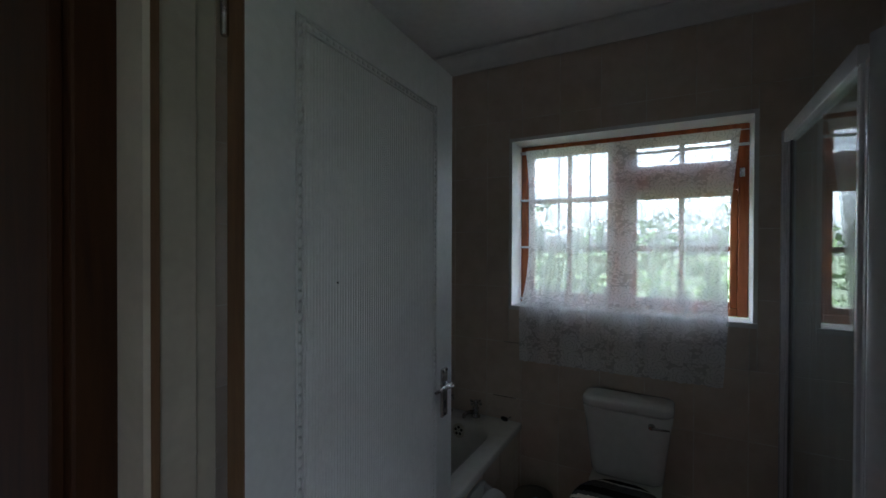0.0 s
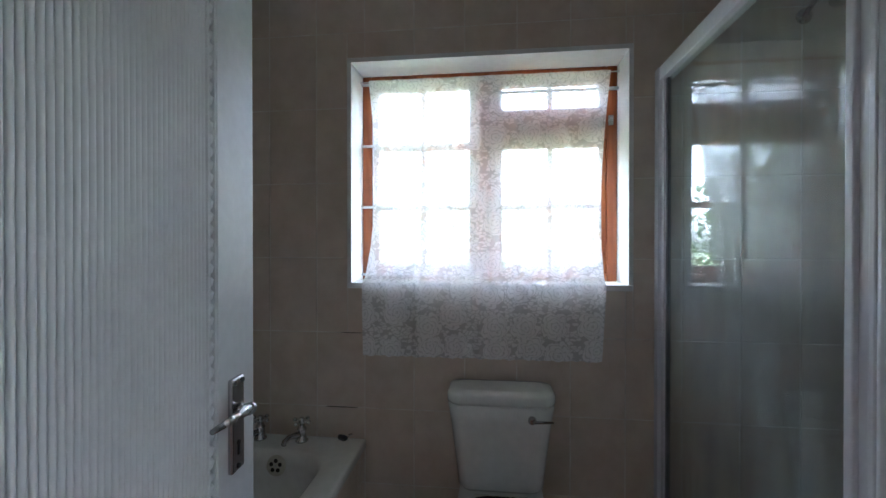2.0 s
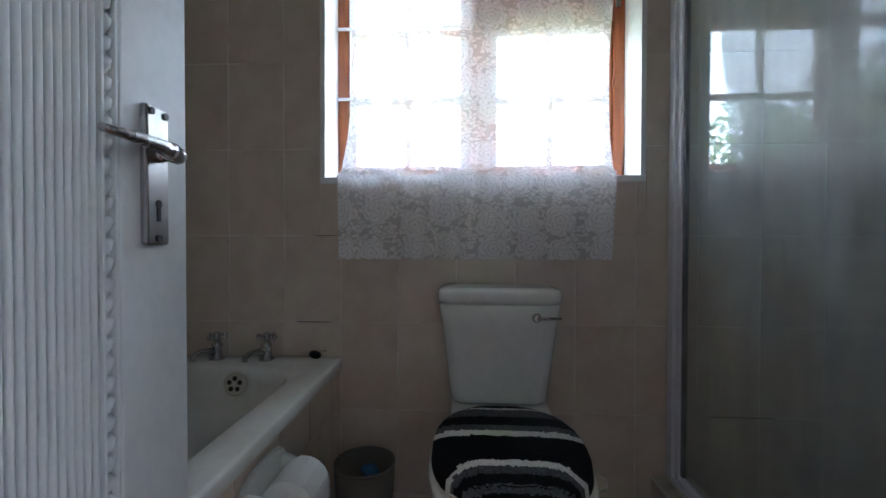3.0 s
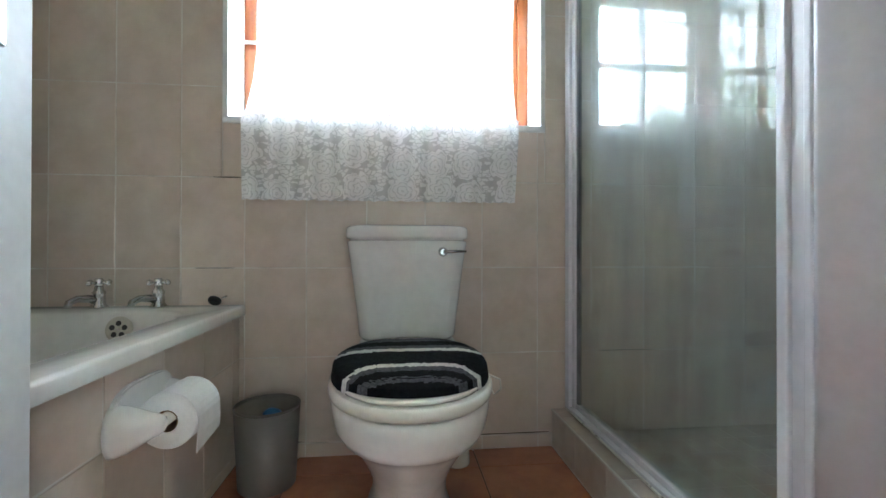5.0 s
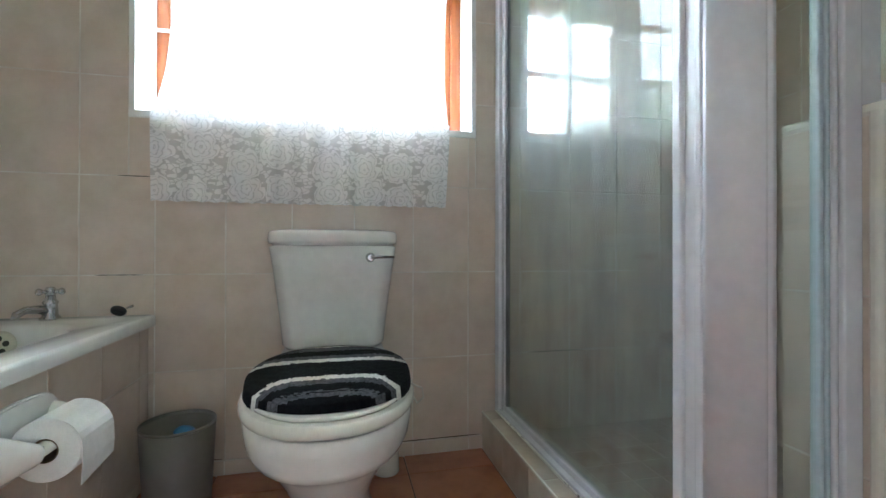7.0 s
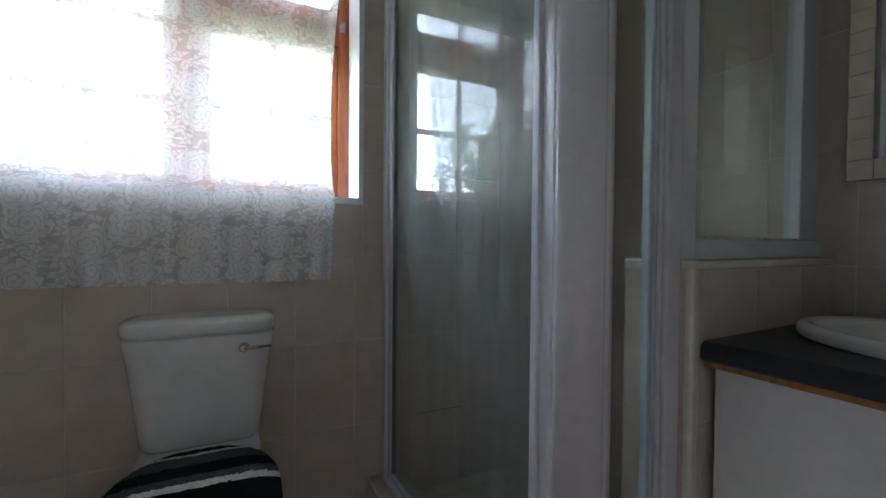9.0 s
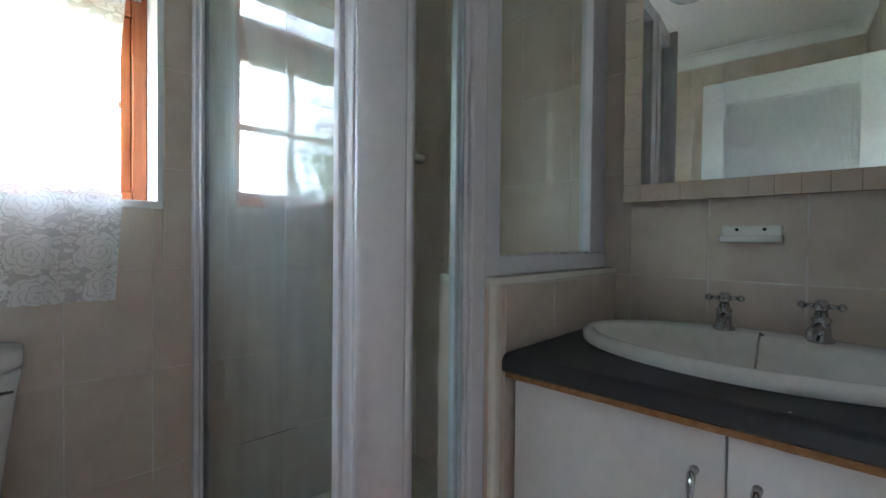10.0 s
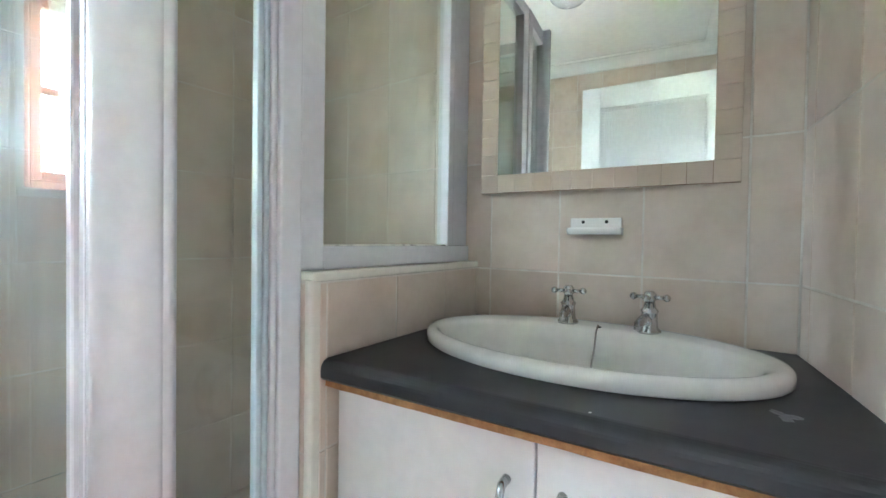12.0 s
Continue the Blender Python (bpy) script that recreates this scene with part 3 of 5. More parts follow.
# ---- lace curtain: hangs from a wire in the reveal and falls over the sill ----
def curtain_bm():
    bm = bmesh.new()
    uvl = bm.loops.layers.uv.new("UVMap")
    nu, nv = 150, 74
    path = [(2.795, 2.408), (2.79, 2.39), (2.755, 1.9), (2.71, 1.55), (2.66, 1.405), (2.636, 1.386), (2.618, 1.368), (2.608, 1.33), (2.606, 1.2), (2.604, 1.036)]
    cum = [0.0]
    for (y0, z0), (y1, z1) in zip(path, path[1:]):
        cum.append(cum[-1] + math.hypot(y1 - y0, z1 - z0))
    grid = []
    for j in range(nv + 1):
        s = cum[-1] * j / nv
        k = max(i for i in range(len(path) - 1) if cum[i] <= s + 1e-9)
        f = (s - cum[k]) / (cum[k + 1] - cum[k])
        y = path[k][0] + f * (path[k + 1][0] - path[k][0])
        z = path[k][1] + f * (path[k + 1][1] - path[k][1])
        h = s / cum[-1]
        bow = math.sin(math.pi * min(h / 0.74, 1.0))
        left = -0.915 + 0.028 * h + 0.035 * bow
        right = 0.290 - 0.085 * h - 0.02 * bow
        row = []
        for i in range(nu + 1):
            u = i / nu
            x = left + (right - left) * u
            deep = 0.25 + 0.75 * min(1, h * 1.3)
            fold = 0.007 * math.sin(u * 53 + 1.2 * math.sin(u * 9)) + 0.005 * math.sin(u * 97 + 2.0 + h)
            fold += 0.010 * math.exp(-((u - 0.58) / 0.03) ** 2) + 0.010 * math.exp(-((u - 0.80) / 0.025) ** 2)
            near = y - deep * (fold + 0.009)
            for at, wide, out in ((0.40, 0.020, 0.012), (0.485, 0.026, 0.024), (0.60, 0.034, 0.034), (0.70, 0.018, 0.012), (0.80, 0.028, 0.024), (0.93, 0.020, 0.014)):
                near -= out * math.exp(-((u - at) / wide) ** 2) * math.exp(-((z - 1.375) / (0.05 if z > 1.375 else 0.16)) ** 2)
            if z < 1.39:
                near = min(near, 2.618)
            if j == nv:
                z += 0.002 * math.sin(u * 160)
            row.append((bm.verts.new((x, near, z)), (u * 1.13, s)))
        grid.append(row)
    for j in range(nv):
        for i in range(nu):
            q = (grid[j][i], grid[j][i + 1], grid[j + 1][i + 1], grid[j + 1][i])
            f = bm.faces.new([v for v, _ in q])
            f.smooth = True
            for l, (_, t) in zip(f.loops, q):
                l[uvl].uv = t
    return bm


curtain = thing("lace_curtain", "white floral lace net curtain hung over the window sill", "curtain")
part("cloth", curtain_bm(), LACE, curtain)
part("curtain_wire", tube([(LX, 2.80, 2.402), (-0.3, 2.80, 2.398), (RX, 2.80, 2.402)], 0.003, 6), ALU, curtain, "white curtain wire")
pebble = bmesh.new()
bmesh.ops.create_icosphere(pebble, subdivisions=2, radius=0.024)
for v in pebble.verts:
    v.co = v.co * (1 + 0.25 * noise.noise(v.co * 40)) * 1.0
finish(pebble, True)
single("sill_pebble", pebble, STONE, "small dark grey pebble standing on the window sill", "ornament", at=(-0.745, 2.715, 1.400))

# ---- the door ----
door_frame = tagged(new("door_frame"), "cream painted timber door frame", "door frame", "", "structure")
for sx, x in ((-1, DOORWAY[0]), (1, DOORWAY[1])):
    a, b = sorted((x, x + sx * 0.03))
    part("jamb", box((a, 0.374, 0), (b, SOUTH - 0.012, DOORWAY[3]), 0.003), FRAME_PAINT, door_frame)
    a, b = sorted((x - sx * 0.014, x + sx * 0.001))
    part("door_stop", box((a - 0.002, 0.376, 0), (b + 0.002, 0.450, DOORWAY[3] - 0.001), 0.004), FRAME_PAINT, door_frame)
    # thin brown strip over the architrave's inner side
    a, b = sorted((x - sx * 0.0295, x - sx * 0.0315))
    part("brown_strip", box((a, 0.360, 0), (b, 0.3742, DOORWAY[3])), RAW_EDGE, door_frame, "thin brown strip along the door frame's inner edge")
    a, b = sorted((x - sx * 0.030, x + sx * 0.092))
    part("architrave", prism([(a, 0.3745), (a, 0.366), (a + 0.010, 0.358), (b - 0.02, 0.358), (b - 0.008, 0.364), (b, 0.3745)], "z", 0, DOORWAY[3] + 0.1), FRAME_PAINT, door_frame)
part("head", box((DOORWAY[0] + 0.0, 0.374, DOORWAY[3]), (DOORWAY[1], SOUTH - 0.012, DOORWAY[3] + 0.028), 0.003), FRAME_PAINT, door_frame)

door = tagged(new("door_1"), "white painted door with a fluted panel, standing open", "door", "", "structure")
door.matrix_basis = pose(-0.722, 0.508, 0, 0, 0, 94.5)
DW, DH, DT = 1.012, 2.455, 0.046      # leaf runs along local x; its seen face is local -y
FX0, FX1, FZ0, FZ1 = 0.142, 0.868, 0.20, 2.29
part("leaf", box((0.002, 0.008, 0.012), (DW, DT, DH), 0.002), DOOR_PAINT, door)
for name, a, b in (("stile", (0.002, 0.0, 0.012), (FX0 - 0.004, 0.009, DH)), ("stile", (FX1 + 0.004, 0.0, 0.012), (DW, 0.009, DH)),
                   ("rail", (FX0 - 0.004, 0.0, 0.012), (FX1 + 0.004, 0.009, FZ0)), ("rail", (FX0 - 0.004, 0.0, FZ1), (FX1 + 0.004, 0.009, DH))):
    part(name, box(a, b, 0.002), DOOR_PAINT, door)
part("hinge_edge", box((-0.0015, 0.001, 0.013), (0.0025, DT - 0.001, DH - 0.001)), RAW_EDGE, door, "bare brown timber door edge")


def flute(width, height):
    """A half-round reed; a deep groove is left on either side."""
    own = bmesh.new()
    arc_pts = [(width / 2 - width * 0.36 * math.cos(radians(a)), 0.0080 - 0.0096 * math.sin(radians(a))) for a in range(0, 181, 20)]
    lo = [own.verts.new((u, v, 0)) for u, v in arc_pts]
    hi = [own.verts.new((u, v, height)) for u, v in arc_pts]
    for i in range(len(lo) - 1):
        own.faces.new((lo[i], lo[i + 1], hi[i + 1], hi[i]))
    own.faces.new(lo[::-1])
    own.faces.new(hi)
    finish(own)
    for f in own.faces:
        f.smooth = len(f.verts) == 4
    for ring in (lo, hi):
        for a, b in zip(ring, ring[1:]):
            own.edges.get((a, b)).smooth = False
    return own


N_FLUTES = 60
fw = (FX1 - FX0 - 0.064) / N_FLUTES
flute_mesh = mesh_of("flute", flute(fw, FZ1 - FZ0 - 0.064), DOOR_PAINT)
for i in range(N_FLUTES):
    f = new("flute", flute_mesh)
    f.parent = door
    f.location = (FX0 + 0.032 + i * fw, 0.0, FZ0 + 0.032)


def rope(length):
    """A rope-carved bead between two thin fillets."""
    bm = box((-0.013, -0.001, 0), (-0.009, 0.009, length), 0.001)
    box((0.009, -0.001, 0), (0.013, 0.009, length), 0.001, bm=bm)
    n = int(length / 0.024)
    for i in range(n):
        z = (i + 0.5) * length / n
        own = bmesh.new()
        bmesh.ops.create_icosphere(own, subdivisions=1, radius=1)
        for v in own.verts:
            p = v.co
            v.co = Vector((p.x * 0.008 + p.z * 0.003, p.y * 0.008 + 0.006, z + p.z * 0.0125))
        for f in own.faces:
            f.smooth = True
        join(bm, own)
    return bm


for x in (FX0 + 0.014, FX1 - 0.014):
    r = part("rope_moulding", rope(FZ1 - FZ0), DOOR_PAINT, door)
    r.location = (x, 0, FZ0)
for z in (FZ0 + 0.014, FZ1 - 0.014):
    r = part("rope_moulding", rope(FX1 - FX0 - 0.06), DOOR_PAINT, door)
    r.matrix_basis = pose(FX0 + 0.03, 0, z, 0, 90, 0)
for z in (0.25, 2.18):
    part("hinge", lathe([(0.007, 0), (0.008, 0.004), (0.008, 0.096), (0.007, 0.1)], 12, at=(-0.006, DT, z)), STEEL, door, "steel butt hinge")
part("peephole_mark", lathe([(0.0035, -0.0025), (0.003, -0.001), (0.002, 0.004)], 10, "y", (0.283, 0, 1.672)), BLACK, door, "small dark nail hole in the door")

handle = part("handle_plate", box((0.905, -0.010, 1.100), (0.953, 0.001, 1.288), 0.004, 3), STEEL, door, "worn polished steel lever handle and plate")
part("screw", lathe([(0.005, -0.0125), (0.005, -0.009)], 10, "y", (0.914, 0, 1.279)), BLACK, handle)
part("screw", lathe([(0.005, -0.0125), (0.005, -0.009)], 10, "y", (0.944, 0, 1.279)), BLACK, handle)
part("screw", lathe([(0.005, -0.0125), (0.005, -0.009)], 10, "y", (0.929, 0, 1.109)), BLACK, handle)
part("keyhole", join(lathe([(0.0055, -0.0112), (0.0055, -0.006)], 12, "y", (0.929, 0, 1.156)), box((0.926, -0.0112, 1.132), (0.932, -0.006, 1.155))), BLACK, handle)
part("lever", tube([(0.929, -0.006, 1.224), (0.929, -0.018, 1.224), (0.930, -0.027, 1.225), (0.918, -0.033, 1.227), (0.890, -0.034, 1.228), (0.855, -0.032, 1.229), (0.822, -0.029, 1.229), (0.806, -0.027, 1.229)],
                   [0.013, 0.011, 0.010, 0.0115, 0.009, 0.0075, 0.006, 0.005], 12), STEEL, handle)
part("lever_end", tube([(0.920, -0.032, 1.226), (0.938, -0.031, 1.223), (0.946, -0.028, 1.221)], [0.013, 0.012, 0.008], 12), STEEL, handle)

cupboard = thing("passage_cupboard", "dark stained wooden cupboard beside the door frame", "cupboard")
part("side_panel", box((-2.1, 0.29, 0), (-0.872, 0.373, 2.75), 0.006), DARK_WOOD, cupboard)
for x in (-2.08, -1.48):
    part("cupboard_door", box((x, 0.268, 0.06), (x + 0.585, 0.29, 2.70), 0.004), DARK_WOOD, cupboard)

# ---- the bath ----
BXE, RIM = -0.890, 0.622         # east edge of the rim, its height
BY0, BY1, BXW = SOUTH + 0.004, NORTH - 0.002, WEST + 0.004
bath = thing("bath", "white enamel built-in bath with a rolled rim", "bath")


def rounded(x0, x1, y0, y1, r, z, n=8):
    pts = []
    for cx, cy, a in ((x1 - r, y0 + r, -90), (x1 - r, y1 - r, 0), (x0 + r, y1 - r, 90), (x0 + r, y0 + r, 180)):
        pts += [Vector((cx + r * math.cos(radians(a + 90 * i / n)), cy + r * math.sin(radians(a + 90 * i / n)), z)) for i in range(n + 1)]
    return pts


rings = [rounded(BXW, BXE, BY0, BY1, 0.012, RIM - 0.040), rounded(BXW, BXE, BY0, BY1, 0.012, RIM - 0.010), rounded(BXW + 0.003, BXE - 0.004, BY0 + 0.002, BY1 - 0.002, 0.012, RIM - 0.0025),
         rounded(BXW + 0.012, BXE - 0.013, BY0 + 0.01, BY1 - 0.01, 0.012, RIM),
         rounded(BXW + 0.075, BXE - 0.108, BY0 + 0.10, BY1 - 0.140, 0.19, RIM - 0.003),
         rounded(BXW + 0.090, BXE - 0.122, BY0 + 0.12, BY1 - 0.155, 0.19, RIM - 0.012),
         rounded(BXW + 0.105, BXE - 0.134, BY0 + 0.15, BY1 - 0.168, 0.19, RIM - 0.06),
         rounded(BXW + 0.14, BXE - 0.165, BY0 + 0.28, BY1 - 0.20, 0.18, RIM - 0.33),
         rounded(BXW + 0.18, BXE - 0.20, BY0 + 0.36, BY1 - 0.25, 0.14, RIM - 0.40)]
for ring in rings:               # the outer edge runs a little out of parallel with the wall
    for p in ring:
        if p.x > (BXW + BXE) / 2:
            p.x += 0.005 + (BY1 - p.y) * 0.016
part("tub", loft(rings, first=False), BATH, bath)
ov = part("overflow", lathe([(0.044, 0.0), (0.046, -0.004), (0.044, -0.009), (0.037, -0.011)], 24, "y"), GRILLE, bath, "yellowed ivory overflow grille with five holes")
ov.matrix_basis = pose(-1.250, BY1 - 0.180, 0.560, -8, 0, 0)
for k in range(5):
    a = radians(90 + 72 * k)
    hole = part("slot", lathe([(0.0092, -0.0122), (0.0092, -0.006)], 12, "y", (0.0215 * math.cos(a), 0, 0.0215 * math.sin(a))), BLACK, ov)
part("grille_screw", lathe([(0.005, -0.0135), (0.005, -0.008)], 10, "y"), CHROME, ov)


def cross_tap(name, label, at, turn, scale=1.0, reach=0.075):
    tap = thing(name, label, "tap", "", at, turn)
    s = scale
    part("body", lathe([(0.026 * s, 0), (0.026 * s, 0.006 * s), (0.019 * s, 0.014 * s), (0.017 * s, 0.045 * s), (0.020 * s, 0.052 * s), (0.014 * s, 0.060 * s), (0.011 * s, 0.074 * s)], 18), CHROME, tap)
    part("spout", tube([(0, 0, 0.024 * s), (0, -0.03 * s, 0.034 * s), (0, -reach * s, 0.036 * s), (0, -(reach + 0.022) * s, 0.026 * s), (0, -(reach + 0.026) * s, 0.012 * s)],
                       [0.013 * s, 0.013 * s, 0.011 * s, 0.011 * s, 0.010 * s], 12), CHROME, tap)
    head = part("cross_handle", lathe([(0.010 * s, 0.072 * s), (0.013 * s, 0.076 * s), (0.013 * s, 0.092 * s), (0.009 * s, 0.098 * s)], 16), CHROME, tap)
    for a in (0, 90, 180, 270):
        c, d = math.cos(radians(a + 12)), math.sin(radians(a + 12))
        z = 0.084 * s
        bm = tube([(c * 0.008 * s, d * 0.008 * s, z), (c * 0.03 * s, d * 0.03 * s, z)], [0.0055 * s, 0.0045 * s], 8)
        own = bmesh.new()
        bmesh.ops.create_icosphere(own, subdivisions=2, radius=0.009 * s)
        for v in own.verts:
            v.co += Vector((c * 0.036 * s, d * 0.036 * s, z))
        for f in own.faces:
            f.smooth = True
        part("spoke", join(bm, own), CHROME, head)
    return tap


for x in (-1.395, -1.185):
    cross_tap("bath_tap", "worn chrome cross-head pillar tap on the bath rim", (x, BY1 - 0.062, RIM - 0.001), -28, 1.14, 0.062)
plug = thing("bath_plug", "black rubber bath plug leaning on the bath rim", "bath plug", at=(-0.985, BY1 - 0.055, RIM + 0.022), turn=0)
pd = part("disc", lathe([(0.015, -0.010), (0.022, -0.006), (0.025, 0.002), (0.023, 0.008), (0.008, 0.010)], 20, "y"), BLACK, plug)
pd.matrix_basis = pose(0, 0, -0.001, 52, 22, 20)
part("ring", tube([(0.03, -0.01, 0.01), (0.045, 0.0, 0.018), (0.04, 0.014, 0.014), (0.026, 0.012, 0.01)], 0.0035, 8), CHROME, plug)

PX = -0.910                      # tiled face of the bath panel
panel = structure("bath_panel", box((PX - 0.03, SOUTH, -0.006), (PX - T, NORTH, RIM - 0.046)), GROUT, "tiled side panel under the bath rim")

# toilet-paper holder and roll
TPY, TPZ = 1.992, 0.455
holder = thing("toilet_roll_holder", "white ceramic toilet-roll holder set into the bath panel", "roll holder")
def bracket(y0, flip):
    rings = []
    for t, w, h in ((0, 0.050, 0.052), (0.012, 0.050, 0.051), (0.03, 0.044, 0.045), (0.05, 0.034, 0.036), (0.07, 0.025, 0.026), (0.084, 0.019, 0.020), (0.092, 0.014, 0.014), (0.095, 0.005, 0.006)):
        rings.append([Vector((PX + t, y0 + flip * (-0.014 * (1 - t / 0.095)) + w * math.cos(a) * 0.6, TPZ - 0.010 * (1 - t / 0.095) + h * math.sin(a))) for a in [2 * math.pi * i / 24 for i in range(24)]])
    return loft(rings)
part("back_plate", prism([(TPY + 0.115 * math.copysign(abs(math.cos(a)) ** 0.6, math.cos(a)), TPZ + 0.072 * math.copysign(abs(math.sin(a)) ** 0.7, math.sin(a))) for a in [2 * math.pi * i / 32 for i in range(32)]], "x", PX, PX + 0.014, 0.004), CERAMIC, holder)
part("arm", bracket(TPY - 0.082, 1), CERAMIC, holder)
part("arm", bracket(TPY + 0.082, -1), CERAMIC, holder)
part("roller", lathe([(0.013, TPY - 0.085), (0.013, TPY + 0.085)], 16, "y", (PX + 0.082, 0, TPZ)), SEAT, holder)
roll = thing("toilet_roll", "part-used white toilet roll with a torn loose end", "toilet roll")
RC = (PX + 0.082, 0, TPZ - 0.006)
part("paper", lathe([(0.0225, TPY - 0.058), (0.056, TPY - 0.058), (0.0585, TPY - 0.055), (0.0585, TPY + 0.055), (0.056, TPY + 0.058), (0.0225, TPY + 0.058)], 36, "y", RC, caps=False), PAPER, roll)
part("core", lathe([(0.0225, TPY - 0.0575), (0.0225, TPY + 0.0575), (0.020, TPY + 0.0575), (0.020, TPY - 0.0575)], 24, "y", RC, caps=False), CARD, roll)
sheet = [(RC[0] + 0.0602 * math.cos(radians(a)), RC[2] + 0.0602 * math.sin(radians(a))) for a in range(100, -1, -12)] + [(RC[0] + 0.061, RC[2] - 0.03), (RC[0] + 0.059, RC[2] - 0.056)]
sheet += [(x - 0.0018, z) for x, z in sheet[::-1]]
loose = prism(sheet, "y", TPY - 0.057, TPY + 0.056)
for v in loose.verts:
    if v.co.z < RC[2] - 0.05:
        v.co.z -= 0.012 * (TPY + 0.056 - v.co.y) / 0.113
part("loose_end", loose, PAPER, roll)

bigger = Matrix.Translation((PX, TPY - 0.014, TPZ - 0.010)) @ Matrix.Diagonal((1.14, 1.14, 1.14, 1)) @ Matrix.Translation((-PX, -TPY, -TPZ))
holder.matrix_basis = bigger
roll.matrix_basis = bigger

# ---- waste bin ----
waste = thing("waste_bin", "grey plastic waste bin standing between bath and toilet", "waste bin", at=(-0.745, 2.45, 0))
part("body", lathe([(0.095, 0.0), (0.098, 0.004), (0.113, 0.276), (0.1095, 0.276), (0.095, 0.02), (0.002, 0.016)], 40, caps=False), BIN, waste)
part("rim", lathe([(0.1125, 0.278), (0.1140, 0.281), (0.1140, 0.286), (0.1125, 0.288), (0.1095, 0.286), (0.1095, 0.276)], 40, caps=False), BIN, waste)
part("base", lathe([(0.002, 0.0), (0.0945, 0.0), (0.0945, 0.012), (0.002, 0.012)], 40), BIN, waste)
rag = bmesh.new()
bmesh.ops.create_icosphere(rag, subdivisions=3, radius=0.032)
for v in rag.verts:
    v.co = Vector((v.co.x * 1.1, v.co.y * 0.8, v.co.z * 0.7)) * (1 + 0.35 * noise.noise(v.co * 30))
finish(rag, True)
single("blue_wrapper", rag, BLUE, "crumpled blue plastic wrapper lying in the waste bin", "wrapper", at=(-0.73, 2.46, 0.245))
filler = bmesh.new()
bmesh.ops.create_icosphere(filler, subdivisions=3, radius=0.09)
for v in filler.verts:
    v.co = Vector((v.co.x, v.co.y, v.co.z * 1.05 + 0.12)) * (1 + 0.08 * noise.noise(v.co * 25))
    v.co.x, v.co.y = v.co.x * 0.9, v.co.y * 0.9
finish(filler, True)
single("bin_liner", filler, BIN, "grey crumpled rubbish filling the waste bin", "rubbish", at=(-0.745, 2.45, 0.0))

# ---- the toilet ----
TX = -0.243
toilet = thing("toilet", "white close-coupled toilet with a tapered cistern", "toilet", at=(TX, 0, 0))


def oval(cx, cy, rx, front, back, z, n=40, sq=2.2):
    pts = []
    for i in range(n):
        a = 2 * math.pi * i / n
        c, s = math.cos(a), math.sin(a)
        ex = 2 / sq
        x = cx + rx * math.copysign(abs(c) ** ex, c)
        y = cy + (back if s > 0 else front) * math.copysign(abs(s) ** ex, s)
        pts.append(Vector((x, y, z)))
    return pts


def slab(x, y0, y1, r, z, bulge=0.0, n=6):
    pts = rounded(-x, x, y0, y1, r, z, n)
    for p in pts:
        if p.y < (y0 + y1) / 2:
            p.y -= bulge * max(0, 1 - (p.x / x) ** 2)
    return pts


CB = NORTH - 0.012
part("cistern", loft([slab(0.170, 2.485, CB, 0.04, 0.500, 0.030), slab(0.184, 2.475, CB, 0.045, 0.515, 0.034), slab(0.192, 2.470, CB, 0.045, 0.60, 0.038), slab(0.216, 2.456, CB, 0.045, 0.80, 0.045), slab(0.227, 2.449, CB, 0.045, 0.871, 0.050), slab(0.218, 2.458, CB, 0.045, 0.877, 0.050)]), CERAMIC, toilet)
part("cistern_lid", loft([slab(0.218, 2.458, CB, 0.045, 0.8775, 0.050), slab(0.218, 2.458, CB, 0.045, 0.8835, 0.050), slab(0.228, 2.447, CB + 0.002, 0.045, 0.884, 0.050), slab(0.2305, 2.444, CB + 0.004, 0.045, 0.894, 0.050), slab(0.230, 2.444, CB + 0.004, 0.045, 0.918, 0.050), slab(0.227, 2.448, CB + 0.002, 0.045, 0.926, 0.050), slab(0.220, 2.456, CB, 0.045, 0.9305, 0.048), slab(0.19, 2.485, CB - 0.03, 0.045, 0.936, 0.035)]), CERAMIC, toilet)
fl = part("flush_lever", lathe([(0.017, 0.0), (0.017, -0.006), (0.012, -0.012), (0.010, -0.022)], 16, "y", (0.128, 2.424, 0.834)), CHROME, toilet, "chrome flush lever")
part("lever_arm", tube([(0.128, 2.402, 0.834), (0.16, 2.399, 0.836), (0.212, 2.404, 0.836)], [0.0065, 0.006, 0.004], 10), CHROME, fl)
PC = 2.12
bowl = [oval(0, 2.22, 0.136, 0.31, 0.22, 0.0, sq=2.6), oval(0, 2.22, 0.138, 0.31, 0.22, 0.02, sq=2.6), oval(0, 2.23, 0.120, 0.275, 0.22, 0.07, sq=2.5), oval(0, 2.23, 0.112, 0.255, 0.22, 0.14, sq=2.4),
        oval(0, 2.22, 0.120, 0.265, 0.24, 0.20, sq=2.3), oval(0, 2.20, 0.147, 0.310, 0.28, 0.27, sq=2.2), oval(0, 2.18, 0.178, 0.352, 0.32, 0.335, sq=2.2), oval(0, 2.17, 0.196, 0.372, 0.335, 0.366, sq=2.2),
        oval(0, 2.16, 0.211, 0.386, 0.345, 0.374, sq=2.25), oval(0, 2.16, 0.219, 0.393, 0.355, 0.390, sq=2.25), oval(0, 2.16, 0.224, 0.399, 0.36, 0.430, sq=2.3), oval(0, 2.16, 0.223, 0.398, 0.36, 0.452, sq=2.3), oval(0, 2.16, 0.214, 0.390, 0.35, 0.461, sq=2.3)]
part("bowl", loft(bowl), CERAMIC, toilet)
